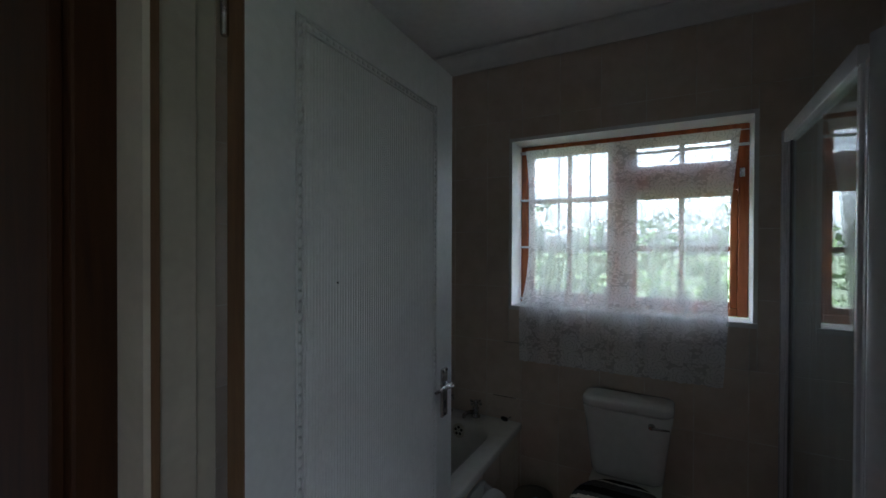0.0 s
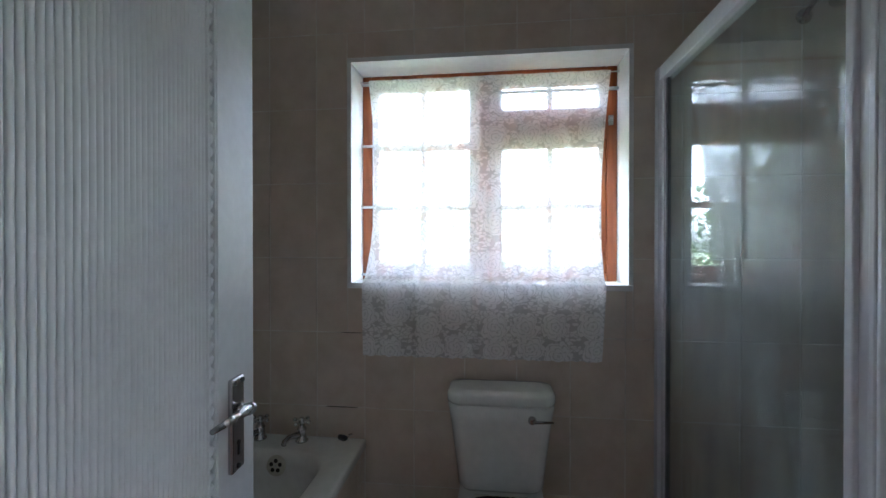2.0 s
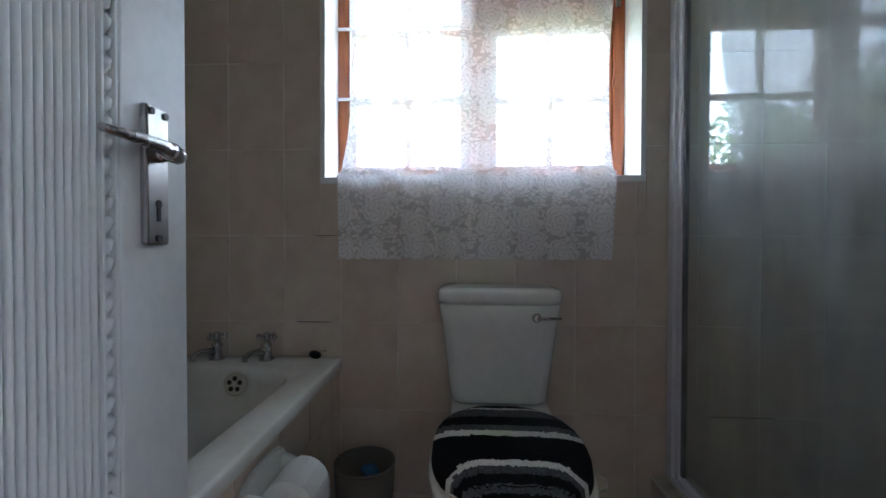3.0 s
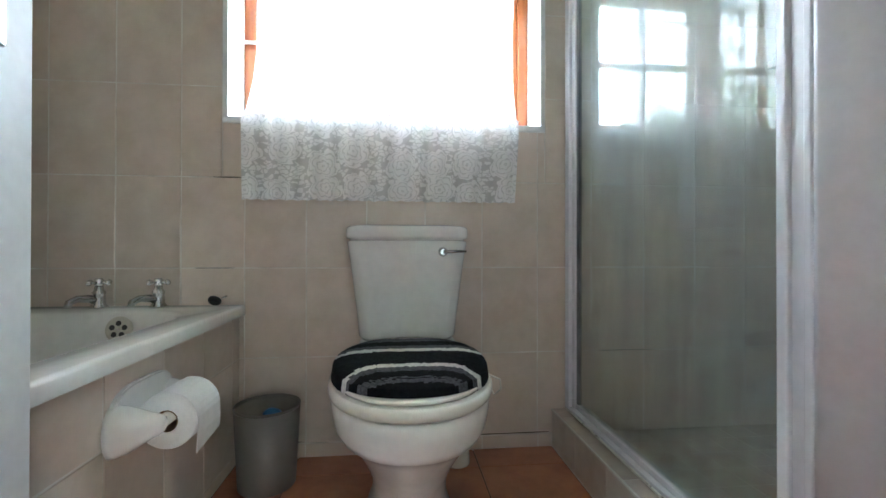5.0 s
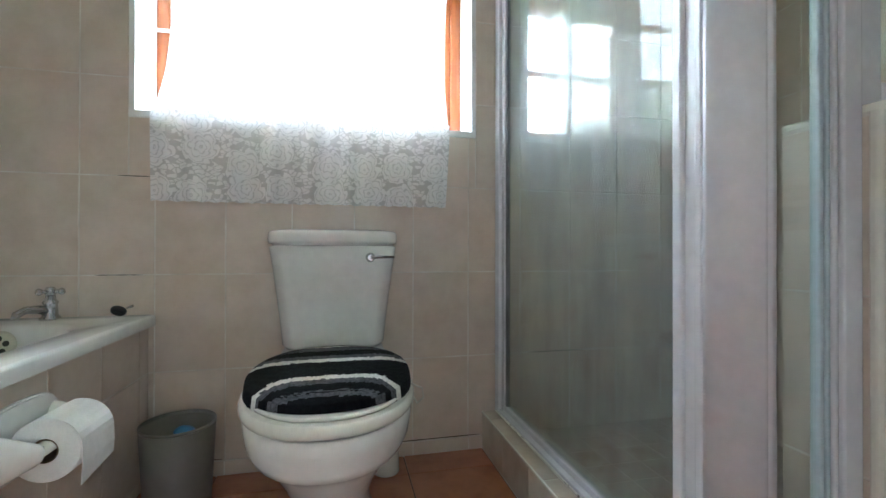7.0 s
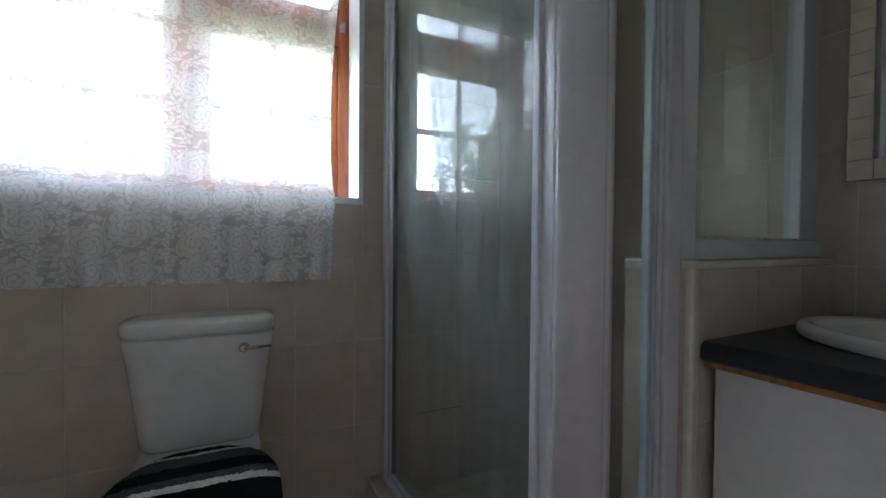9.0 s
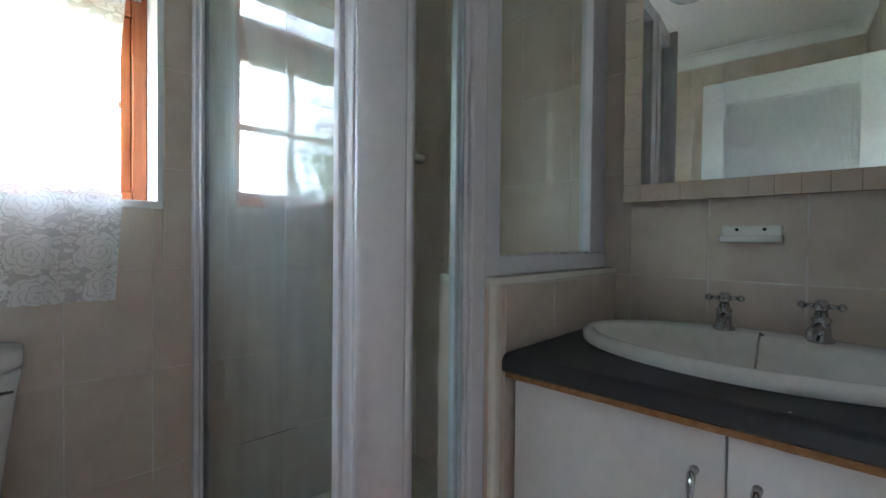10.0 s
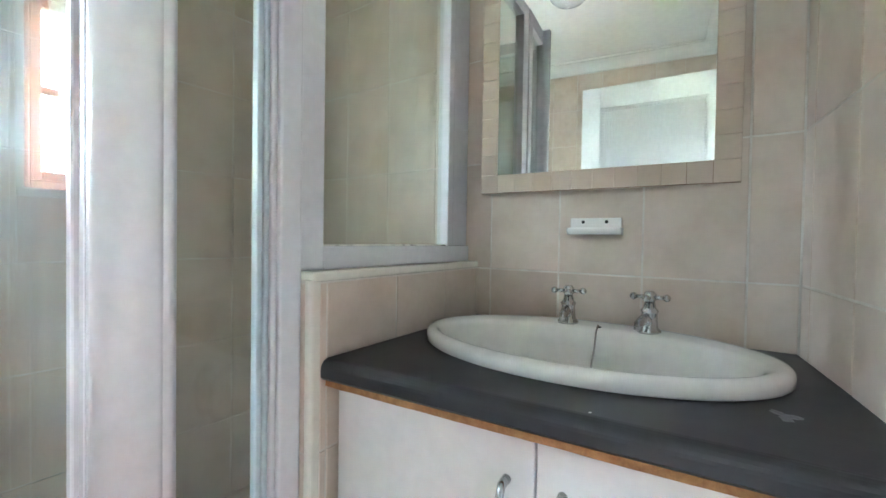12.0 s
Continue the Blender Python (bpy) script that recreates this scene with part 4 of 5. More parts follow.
part("back_shelf", loft([slab(0.150, 2.36, CB - 0.01, 0.04, 0.36), slab(0.170, 2.36, CB - 0.005, 0.04, 0.44), slab(0.178, 2.36, CB - 0.002, 0.04, 0.499)]), CERAMIC, toilet)
part("seat_ring", loft([oval(0, PC, 0.218, 0.340, 0.28, 0.4615, sq=2.3), oval(0, PC, 0.227, 0.350, 0.285, 0.467, sq=2.3), oval(0, PC, 0.229, 0.353, 0.286, 0.477, sq=2.3), oval(0, PC, 0.227, 0.350, 0.285, 0.487, sq=2.3), oval(0, PC, 0.220, 0.341, 0.28, 0.493, sq=2.3)]), SEAT, toilet, "ivory plastic toilet seat")
part("seat_lid", loft([oval(0, PC, 0.206, 0.322, 0.285, 0.4935, sq=2.3), oval(0, PC, 0.210, 0.326, 0.288, 0.499, sq=2.3), oval(0, PC, 0.206, 0.322, 0.285, 0.504, sq=2.3)]), SEAT, toilet)
for x in (-0.08, 0.08):
    part("seat_hinge", lathe([(0.014, x - 0.03), (0.014, x + 0.03)], 12, "x", (0, 2.425, 0.498)), SEAT, toilet)


def cover_bm():
    """Knitted lid cover: a padded oval whose stripes run across and loop round the front."""
    bm = bmesh.new()
    n, rings = 140, 62
    rx, fr, bk = 0.222, 0.304, 0.292
    vs = [[bm.verts.new((0, 0, 0.5405))]]
    for k in range(1, rings + 1):
        t = k / rings
        row = []
        for i in range(n):
            a = 2 * math.pi * i / n
            c, s = math.cos(a), math.sin(a)
            x = t * rx * math.copysign(abs(c) ** (2 / 2.3), c)
            y = t * (bk if s > 0 else fr) * math.copysign(abs(s) ** (2 / 2.3), s)
            z = 0.520 + 0.0205 * (1 - t ** 6)
            if k == rings:
                z = 0.494
            row.append(bm.verts.new((x, y, z)))
        vs.append(row)
    for i in range(n):
        bm.faces.new((vs[0][0], vs[1][i], vs[1][(i + 1) % n]))
    for a, b in zip(vs[1:], vs[2:]):
        for i in range(n):
            bm.faces.new((a[i], b[i], b[(i + 1) % n], a[(i + 1) % n]))
    for f in bm.faces:
        c = f.calc_center_median()
        x, y = c.x, c.y + 0.004 * noise.noise(c * 60)
        e = -y - 0.135 - 0.12 * (abs(x) / 0.185) ** 5
        back = y - 0.03 * (x / 0.15) ** 2
        steps = [(0.277, 1), (0.224, 0), (0.204, 1), (0.144, 2), (0.078, 0), (0.038, 2), (0.004, 1)]
        k = next((c for edge, c in steps if (back if edge > 0.2 else y) > edge), None)
        if k is None:
            k = 0 if e < 0 else 1 if e < 0.029 else 2 if e < 0.064 else 0 if e < 0.104 else 2 if e < 0.110 else 0 if e < 0.114 else 2 if e < 0.134 else 0
        f.material_index = k
        f.smooth = True
    for v in bm.verts:
        v.co += Vector((0, 0, 0.0022 * noise.noise(v.co * 190) + 0.001 * noise.noise(v.co * 420)))
    finish(bm, True)
    return bm


cover = single("lid_cover", cover_bm(), [YARN_BLACK, YARN_WHITE, YARN_GREY], "black, grey and white striped knitted cover on the toilet lid", "lid cover", at=(TX, PC, 0))
string = part("drawstring", tube([(0.212, -0.10, 0.496), (0.243, -0.115, 0.485), (0.250, -0.10, 0.455), (0.236, -0.075, 0.430), (0.226, -0.06, 0.447)], 0.0025, 8), YARN_WHITE, cover, "thin white drawstring loop")
brush = thing("toilet_brush_holder", "white plastic toilet-brush holder behind the toilet", "brush holder", at=(-0.045, 2.535, 0))
part("pot", lathe([(0.048, 0), (0.050, 0.006), (0.044, 0.13), (0.040, 0.15), (0.034, 0.152)], 24), SEAT, brush)
part("stem", lathe([(0.010, 0.150), (0.008, 0.30), (0.011, 0.36)], 14), SEAT, brush)

# ---- the shower ----
KX0, KX1 = 0.381, 0.545
KY0, KY1 = 1.425, 1.590
kerb = structure("shower_kerb", join(box((KX0 + T, KY0 + T, -0.006), (KX1 - T, NORTH, 0.160 - T)), box((KX1 - T, KY0 + T, -0.006), (0.810, KY1 - T, 0.160 - T))), GROUT, "tiled kerb round the shower tray")
tray = structure("floor_shower", box((KX1 - T, KY1 - T, -0.006), (EAST + T, NORTH + T, 0.05)), GROUT, "pale tiled shower floor")
half_wall = structure("wall_half", box((0.810 + T, 1.473 + T, -0.006), (EAST + T - 0.002, 1.662 - T, 1.138)), GROUT, "low tiled wall between shower and basin")
HALF_TURN = pose(0.810, 1.473, 0, 0, 0, 3.2) @ pose(-0.810, -1.473, 0)   # this wall stands out of square too
half_wall.matrix_basis = HALF_TURN
shower = thing("shower_enclosure", "white aluminium framed glass shower enclosure with a rounded corner post", "shower enclosure")
Z0, Z1 = 0.162, 2.335
part("wall_channel", join(box((SHX - 0.030, NORTH - 0.046, Z0), (SHX + 0.024, NORTH - 0.001, Z1), 0.004), box((SHX - 0.016, NORTH - 0.075, Z0), (SHX + 0.012, NORTH - 0.046, Z1 - 0.03), 0.003)), ALU, shower)
part("seal", box((SHX - 0.008, NORTH - 0.092, Z0 + 0.03), (SHX + 0.006, NORTH - 0.074, Z1 - 0.05)), SEAL, shower, "dark rubber seal")
part("top_rail", box((SHX - 0.026, 1.59, Z1 - 0.062), (SHX + 0.026, NORTH - 0.046, Z1), 0.004), ALU, shower)
part("sill_track", join(box((SHX - 0.030, 1.609, Z0), (SHX + 0.026, NORTH - 0.046, Z0 + 0.018), 0.003), box((SHX - 0.012, 1.609, Z0 + 0.018), (SHX + 0.014, NORTH - 0.046, Z0 + 0.040), 0.003)), ALU, shower)
part("sill_seal", tube([(SHX - 0.031, 1.64, Z0 + 0.003), (SHX - 0.031, 2.1, Z0 + 0.004), (SHX - 0.031, NORTH - 0.01, Z0 + 0.003)], 0.004, 8), SILICONE, shower, "mouldy silicone bead")
glass_west = part("pane", box((SHX - 0.004, 1.600, Z0 + 0.036), (SHX + 0.002, NORTH - 0.080, Z1 - 0.055)), SHOWER_GLASS, shower, "scum-marked clear glass")
part("door_stile", box((SHX - 0.020, 1.584, Z0 + 0.02), (SHX + 0.008, 1.608, Z1 - 0.055), 0.004), ALU, shower)
part("stile_channel", box((SHX - 0.010, 1.555, Z0 + 0.02), (SHX + 0.012, 1.5838, Z1 - 0.055), 0.002), ALU, shower)
part("stile_bead", box((SHX - 0.016, 1.537, Z0 + 0.02), (SHX + 0.012, 1.5548, Z1 - 0.055), 0.004), ALU, shower)
part("stile_seal", box((SHX - 0.009, 1.5325, Z0 + 0.02), (SHX + 0.012, 1.5368, Z1 - 0.055)), GREY_SEAL, shower, "worn grey rubber seal")
CXC, CYC, CR, FLAT = 0.530, 1.545, 0.075, 0.022
post = [(CXC + CR * math.cos(radians(a)), CYC + CR * math.sin(radians(a))) for a in range(188, 271, 6)]
post += [(CXC + 0.002, CYC - CR), (CXC + 0.0025, CYC - CR + 0.001), (CXC + 0.004, CYC - CR + 0.001), (CXC + 0.0045, CYC - CR - 0.0005), (CXC + FLAT, CYC - CR), (CXC + FLAT, SHY + 0.010), (CXC + FLAT - 0.016, SHY + 0.010), (CXC + FLAT - 0.016, CYC - CR + 0.022)]
post += [(CXC + (CR - 0.022) * math.cos(radians(a)), CYC + (CR - 0.022) * math.sin(radians(a))) for a in range(270, 187, -9)]
part("corner_post", prism(post, "z", Z0 - 0.002, Z1 + 0.004, smooth=True), ALU, shower)
part("south_rail", box((CXC + FLAT + 0.001, SHY - 0.024, Z1 - 0.07), (0.809, SHY + 0.024, Z1), 0.004), ALU, shower)
part("south_sill", box((CXC + FLAT + 0.001, SHY - 0.020, Z0), (0.790, SHY + 0.020, Z0 + 0.036), 0.004), ALU, shower)
glass_south = part("pane", box((CXC + FLAT, SHY - 0.003, Z0 + 0.03), (0.768, SHY + 0.003, Z1 - 0.062)), CLEAR_GLASS, shower, "clear glass")
part("jamb_seal", box((0.716, SHY - 0.010, Z0 + 0.03), (0.729, SHY + 0.010, Z1 - 0.07), 0.003), TEAL_SEAL, shower, "bluish clear plastic door seal")
part("jamb_seal", box((0.731, SHY - 0.013, Z0 + 0.03), (0.741, SHY + 0.010, Z1 - 0.07), 0.003), TEAL_SEAL, shower, "bluish clear plastic door seal")
part("jamb_bead", box((0.743, SHY - 0.018, Z0 + 0.03), (0.756, SHY + 0.012, Z1 - 0.07), 0.004), ALU, shower)
part("jamb", box((0.757, SHY - 0.026, Z0), (0.8085, SHY + 0.030, Z1 - 0.07), 0.005), ALU, shower)
side = thing("shower_side_panel", "white aluminium framed glass panel standing on the low wall", "shower panel")
side.matrix_basis = HALF_TURN
part("post", box((0.8105, SHY - 0.020, 1.156), (0.876, SHY + 0.024, Z1), 0.004), ALU, side)
part("bottom_rail", box((0.876, SHY - 0.020, 1.156), (EAST - 0.004, SHY + 0.024, 1.209), 0.004), ALU, side)
part("top_rail", box((0.876, SHY - 0.020, Z1 - 0.06), (EAST - 0.004, SHY + 0.024, Z1), 0.004), ALU, side)
part("stile", join(box((1.405, SHY - 0.020, 1.209), (1.440, SHY + 0.024, Z1 - 0.06), 0.004), box((1.4405, SHY - 0.010, 1.209), (EAST - 0.004, SHY + 0.024, Z1 - 0.06), 0.004)), ALU, side)
glass_side = part("pane", box((0.872, SHY + 0.004, 1.205), (1.409, SHY + 0.009, Z1 - 0.056)), CLEAR_GLASS, side, "clear glass over the low wall")
part("seal", tube([(0.878, SHY - 0.012, 1.210), (1.1, SHY - 0.012, 1.211), (1.404, SHY - 0.012, 1.210)], 0.003, 6), SILICONE, side, "mouldy silicone bead")
for g in (glass_west, glass_south, glass_side):
    g.visible_shadow = False

head = thing("overhead_shower", "chrome overhead shower on a bent wall arm", "shower")
part("arm", tube([(1.05, NORTH - 0.002, 2.54), (1.05, NORTH - 0.08, 2.58), (1.05, NORTH - 0.17, 2.57), (1.05, NORTH - 0.21, 2.54)], 0.011, 10), CHROME, head)
rose = part("rose", lathe([(0.014, 0.03), (0.020, 0.015), (0.052, -0.004), (0.056, -0.016), (0.050, -0.020)], 24), CHROME, head)
rose.matrix_basis = pose(1.05, NORTH - 0.225, 2.52, -28, 0, 0)
part("wall_plate", lathe([(0.032, 0), (0.032, -0.006), (0.016, -0.014)], 20, "y", (1.05, NORTH - 0.001, 2.54)), CHROME, head)
soap_dish = thing("shower_soap_dish", "white ceramic soap dish in the shower corner", "soap dish", at=(1.49, NORTH - 0.001, 1.69))
part("dish", loft([[Vector((x, -0.10 * max(0, 1 - (x / 0.085) ** 2) ** 0.5 * k, z)) for x in [0.085 * math.cos(radians(a)) for a in range(0, 181, 15)]] + [Vector((-0.085, 0, z)), Vector((0.085, 0, z))] for z, k in ((-0.018, 0.8), (-0.010, 0.95), (0.008, 1.0), (0.014, 0.98))]), CERAMIC, soap_dish)
part("back", box((-0.062, -0.010, 0.010), (0.062, 0.0, 0.05), 0.004), CERAMIC, soap_dish)

# ---- the vanity ----
CX0, CZ = 0.836, 0.969
counter = thing("vanity_counter", "charcoal laminate counter with a chipped chipboard edge", "counter")
nose = [(EAST - 0.002, CZ), (CX0 + 0.022, CZ)] + [(CX0 + 0.022 - 0.022 * math.sin(radians(a)), CZ - 0.022 + 0.022 * math.cos(radians(a))) for a in (15, 30, 45, 60, 75, 90)] + [(CX0, CZ - 0.038), (CX0 + 0.006, CZ - 0.044), (EAST - 0.002, CZ - 0.044)]


def along_y(outline, y0, y1):
    return prism(outline, "y", y0, y1)


BCX, BCY = 1.248, 1.057
STRIP = 0.16                     # the rounded front strip; behind it the slab with the basin's cut-out
nose = [(CX0 + STRIP, CZ) if u > CX0 + 0.3 and v == CZ else (CX0 + STRIP, v) if u > CX0 + 0.3 else (u, v) for u, v in nose]


def skew(bm):
    for v in bm.verts:
        if v.co.y > 1.44:
            v.co.y += (v.co.x - CX0) * math.tan(radians(3.2))
        elif v.co.y < NOOK - 0.05:
            v.co.y = NOOK + 0.003 - (EAST - v.co.x) * math.tan(radians(8.5))
        if v.co.x < CX0 + STRIP + 0.001:
            v.co.x += (1.47 - v.co.y) * 0.06
    return bm


def slab_with_cutout():
    bm = bmesh.new()
    outer = [bm.verts.new((x, y, CZ)) for x, y in ((CX0 + STRIP, NOOK - 0.10), (EAST - 0.002, NOOK - 0.10), (EAST - 0.002, 1.471), (CX0 + STRIP, 1.471))]
    inner = [bm.verts.new((BCX + 0.215 * math.cos(2 * math.pi * i / 40), BCY + 0.35 * math.sin(2 * math.pi * i / 40), CZ)) for i in range(40)]
    edges = [bm.edges.new((a, ring[(i + 1) % len(ring)])) for ring in (outer, inner) for i, a in enumerate(ring)]
    made = bmesh.ops.triangle_fill(bm, use_beauty=True, use_dissolve=False, edges=edges)
    faces = [f for f in made["geom"] if isinstance(f, bmesh.types.BMFace)]
    grown = bmesh.ops.extrude_face_region(bm, geom=faces)
    for v in grown["geom"]:
        if isinstance(v, bmesh.types.BMVert):
            v.co.z -= 0.043
    return finish(bm)


top = join(skew(along_y(nose, NOOK - 0.10, 1.471)), skew(slab_with_cutout()))
part("top", top, COUNTER, counter)
edge = bmesh.new()
N = 60
rows = []
for i in range(N + 1):
    y = NOOK - 0.085 + (1.468 - NOOK + 0.085) * i / N
    d = (1.47 - y) * 0.06 + 0.004 * abs(noise.noise(Vector((0, y * 14, 3)))) + 0.003 * abs(noise.noise(Vector((0, y * 60, 1))))
    rows.append([Vector((CX0 + 0.008 + d, y, CZ - 0.0445)), Vector((CX0 + 0.007 + d, y, CZ - 0.058)), Vector((CX0 + 0.11, y, CZ - 0.056)), Vector((CX0 + 0.11, y, CZ - 0.0445))])
part("chipboard_edge", loft(rows, smooth=False), CHIPBOARD, counter, "raw orange-brown chipboard edge")
scuff = bmesh.new()
bmesh.ops.create_circle(scuff, segments=36, radius=0.022, cap_ends=True)
for v in scuff.verts:
    a = math.atan2(v.co.y, v.co.x)
    v.co = Vector((v.co.x * 1.25, v.co.y * 0.9, 0)) * (0.75 + 0.32 * math.sin(3 * a + 0.6) + 0.28 * noise.noise(Vector((4 * math.cos(a), 4 * math.sin(a), 2))))
for f in scuff.faces:
    f.normal_update()
part("scuff", scuff, SCUFF, counter, "pale scuff mark").matrix_basis = pose(1.062, 0.684, CZ + 0.0012, 0, 0, 30)
fleck = bmesh.new()
bmesh.ops.create_circle(fleck, segments=7, radius=0.0028, cap_ends=True)
for f in fleck.faces:
    f.normal_update()
part("fleck", fleck, PAPER, counter, "tiny white paint fleck").matrix_basis = pose(0.896, 0.925, CZ + 0.0012)

cab = thing("vanity_cabinet", "white melamine vanity cabinet with two doors", "cabinet")
cab.matrix_basis = pose(CX0, 1.47, 0, 0, 0, 3.4) @ pose(-CX0, -1.47, 0)
part("carcass", box((CX0 + 0.062, NOOK + 0.02, 0.10), (EAST - 0.12, 1.462, 0.72), 0.001), MELAMINE, cab)
part("front_rail", box((CX0 + 0.062, NOOK - 0.06, 0.721), (CX0 + 0.10, 1.469, CZ - 0.0445)), MELAMINE, cab)
part("plinth", box((CX0 + 0.12, NOOK + 0.02, 0.0), (EAST - 0.12, 1.462, 0.10)), MELAMINE, cab)
SPLIT = 1.010
for a, b, hy in ((SPLIT + 0.002, 1.458, SPLIT + 0.050), (NOOK - 0.07, SPLIT - 0.002, SPLIT - 0.046)):
    d = part("cabinet_door", box((CX0 + 0.040, a, 0.11), (CX0 + 0.060, b, CZ - 0.062), 0.0025), MELAMINE, cab)
    part("handle", tube([(CX0 + 0.040, hy, 0.822), (CX0 + 0.018, hy, 0.820), (CX0 + 0.008, hy, 0.800), (CX0 + 0.006, hy, 0.755), (CX0 + 0.008, hy, 0.710), (CX0 + 0.018, hy, 0.690), (CX0 + 0.040, hy, 0.688)], [0.008, 0.0075, 0.007, 0.0062, 0.007, 0.0075, 0.008], 10), CHROME, d, "chrome bow handle")

basin = thing("basin", "white oval drop-in ceramic basin in the counter", "basin", at=(BCX, BCY, CZ))


def ell(rx, ry, z, dx=0.0, n=56, sq=2.0):
    return [Vector((dx + rx * math.copysign(abs(math.cos(a)) ** (2 / sq), math.cos(a)), ry * math.copysign(abs(math.sin(a)) ** (2 / sq), math.sin(a)), z)) for a in [2 * math.pi * i / n for i in range(n)]]


part("bowl", loft([ell(0.257, 0.394, 0.001), ell(0.261, 0.398, 0.005), ell(0.262, 0.399, 0.020), ell(0.260, 0.397, 0.027), ell(0.254, 0.391, 0.0325), ell(0.244, 0.381, 0.0345), ell(0.232, 0.372, 0.034, -0.006), ell(0.205, 0.360, 0.032, -0.026),
                   ell(0.196, 0.352, 0.028, -0.033), ell(0.190, 0.345, 0.018, -0.036), ell(0.178, 0.325, -0.02, -0.035), ell(0.152, 0.275, -0.072, -0.030), ell(0.108, 0.195, -0.115, -0.024), ell(0.045, 0.07, -0.131, -0.02), ell(0.02, 0.02, -0.134, -0.02)], first=False), CERAMIC, basin)
part("drain", lathe([(0.028, -0.131), (0.024, -0.127), (0.010, -0.129)], 18, at=(-0.02, 0, 0)), CHROME, basin)
part("overflow_hole", lathe([(0.006, 0.0), (0.006, 0.003)], 12, at=(0.166, -0.003, 0.0315)), BLACK, basin)
part("plug_chain", tube([(0.166, -0.003, 0.034), (0.158, -0.002, 0.039), (0.146, -0.001, 0.024), (0.134, 0.0, -0.02), (0.100, 0.0, -0.075)], 0.0026, 6), STEEL, basin, "thin chain of the plug")
for y, turned in ((1.145, -84), (0.936, -104)):
    cross_tap("basin_tap", "chrome cross-head pillar tap on the basin", (1.434, y, CZ + 0.031), turned, 1.08, 0.030)

dish = thing("wall_soap_dish", "white ceramic soap dish screwed to the tiles", "soap dish", at=(EAST - 0.001, 1.108, 1.270))
part("back", box((-0.012, -0.074, -0.010), (0, 0.074, 0.030), 0.004), CERAMIC, dish)
part("shelf", loft([[Vector((-d, y, z)) for y, d in [(-0.078, 0.0), (-0.076, dd * 0.6), (-0.06, dd), (0.06, dd), (0.076, dd * 0.6), (0.078, 0.0)]] for z, dd in ((-0.020, 0.052), (-0.012, 0.060), (-0.004, 0.062), (0.0, 0.058))]), CERAMIC, dish)
for y in (-0.034, 0.034):
    part("screw", lathe([(0.005, -0.014), (0.005, -0.010)], 10, "x", (0, y, 0.018)), BLACK, dish)

# ---- mirror with a mosaic border, hung slightly out of true ----
mirror = thing("wall_mirror", "rectangular mirror with a border of small tan mosaic tiles", "mirror", at=(EAST - 0.004, 0.754, 1.383), turn=4.2)
MW, MH, MB = 0.714, 0.92, 0.058
part("backing", box((-0.010, 0, 0), (0, MW, MH)), CARD, mirror)
part("glass", box((-0.014, MB, MB), (-0.0102, MW - MB, MH - MB)), MIRROR, mirror, "clear silvered mirror glass")
tile_w = MW / 12
mosaic = mesh_of("mosaic_tile", box((-0.017, 0.0006, 0.0006), (-0.0102, tile_w - 0.0006, MB - 0.0006), 0.001, 1), MOSAIC)
mosaic_v = mesh_of("mosaic_tile", box((-0.017, 0.0006, 0.0006), (-0.0102, MB - 0.0006, (MH - 2 * MB) / 13 - 0.0006), 0.001, 1), MOSAIC)
for i in range(12):
    for z in (0, MH - MB):
        m = new("mosaic_tile", mosaic)
        m.parent, m.location = mirror, (0, i * tile_w, z)
for j in range(13):
    for y in (0, MW - MB):
        m = new("mosaic_tile", mosaic_v)
        m.parent, m.location = mirror, (0, y, MB + j * (MH - 2 * MB) / 13)

lamp = thing("ceiling_light", "round glass ceiling light with a chrome ring, switched off", "ceiling light", at=(-0.39, 1.56, CEIL))
part("ring", lathe([(0.150, -0.001), (0.156, -0.012), (0.150, -0.030), (0.140, -0.034)], 36), CHROME, lamp)
part("dome", lathe([(0.140, -0.030), (0.132, -0.060), (0.105, -0.088), (0.06, -0.104), (0.015, -0.109)], 36), DOME, lamp)

# ---- tiles ----
tile_cache = {}


def tile_mesh(w, h, material, gap=0.005, thick=T, bevel=0.0012):
    key = (round(w, 3), round(h, 3), material.name, thick)
    if key not in tile_cache:
        w, h = w - gap, h - gap
        bm = bmesh.new()
        b = bevel
        base = [bm.verts.new(p) for p in ((-w / 2, -h / 2, 0), (w / 2, -h / 2, 0), (w / 2, h / 2, 0), (-w / 2, h / 2, 0))]
        mid = [bm.verts.new((v.co.x, v.co.y, thick - b)) for v in base]
        face = [bm.verts.new((math.copysign(w / 2 - b, v.co.x), math.copysign(h / 2 - b, v.co.y), thick)) for v in base]
        for lo, hi in ((base, mid), (mid, face)):
            for i in range(4):
                bm.faces.new((lo[i], lo[(i + 1) % 4], hi[(i + 1) % 4], hi[i]))
        bm.faces.new(face)
        finish(bm)
        tile_cache[key] = mesh_of("tile", bm, material)
    return tile_cache[key]


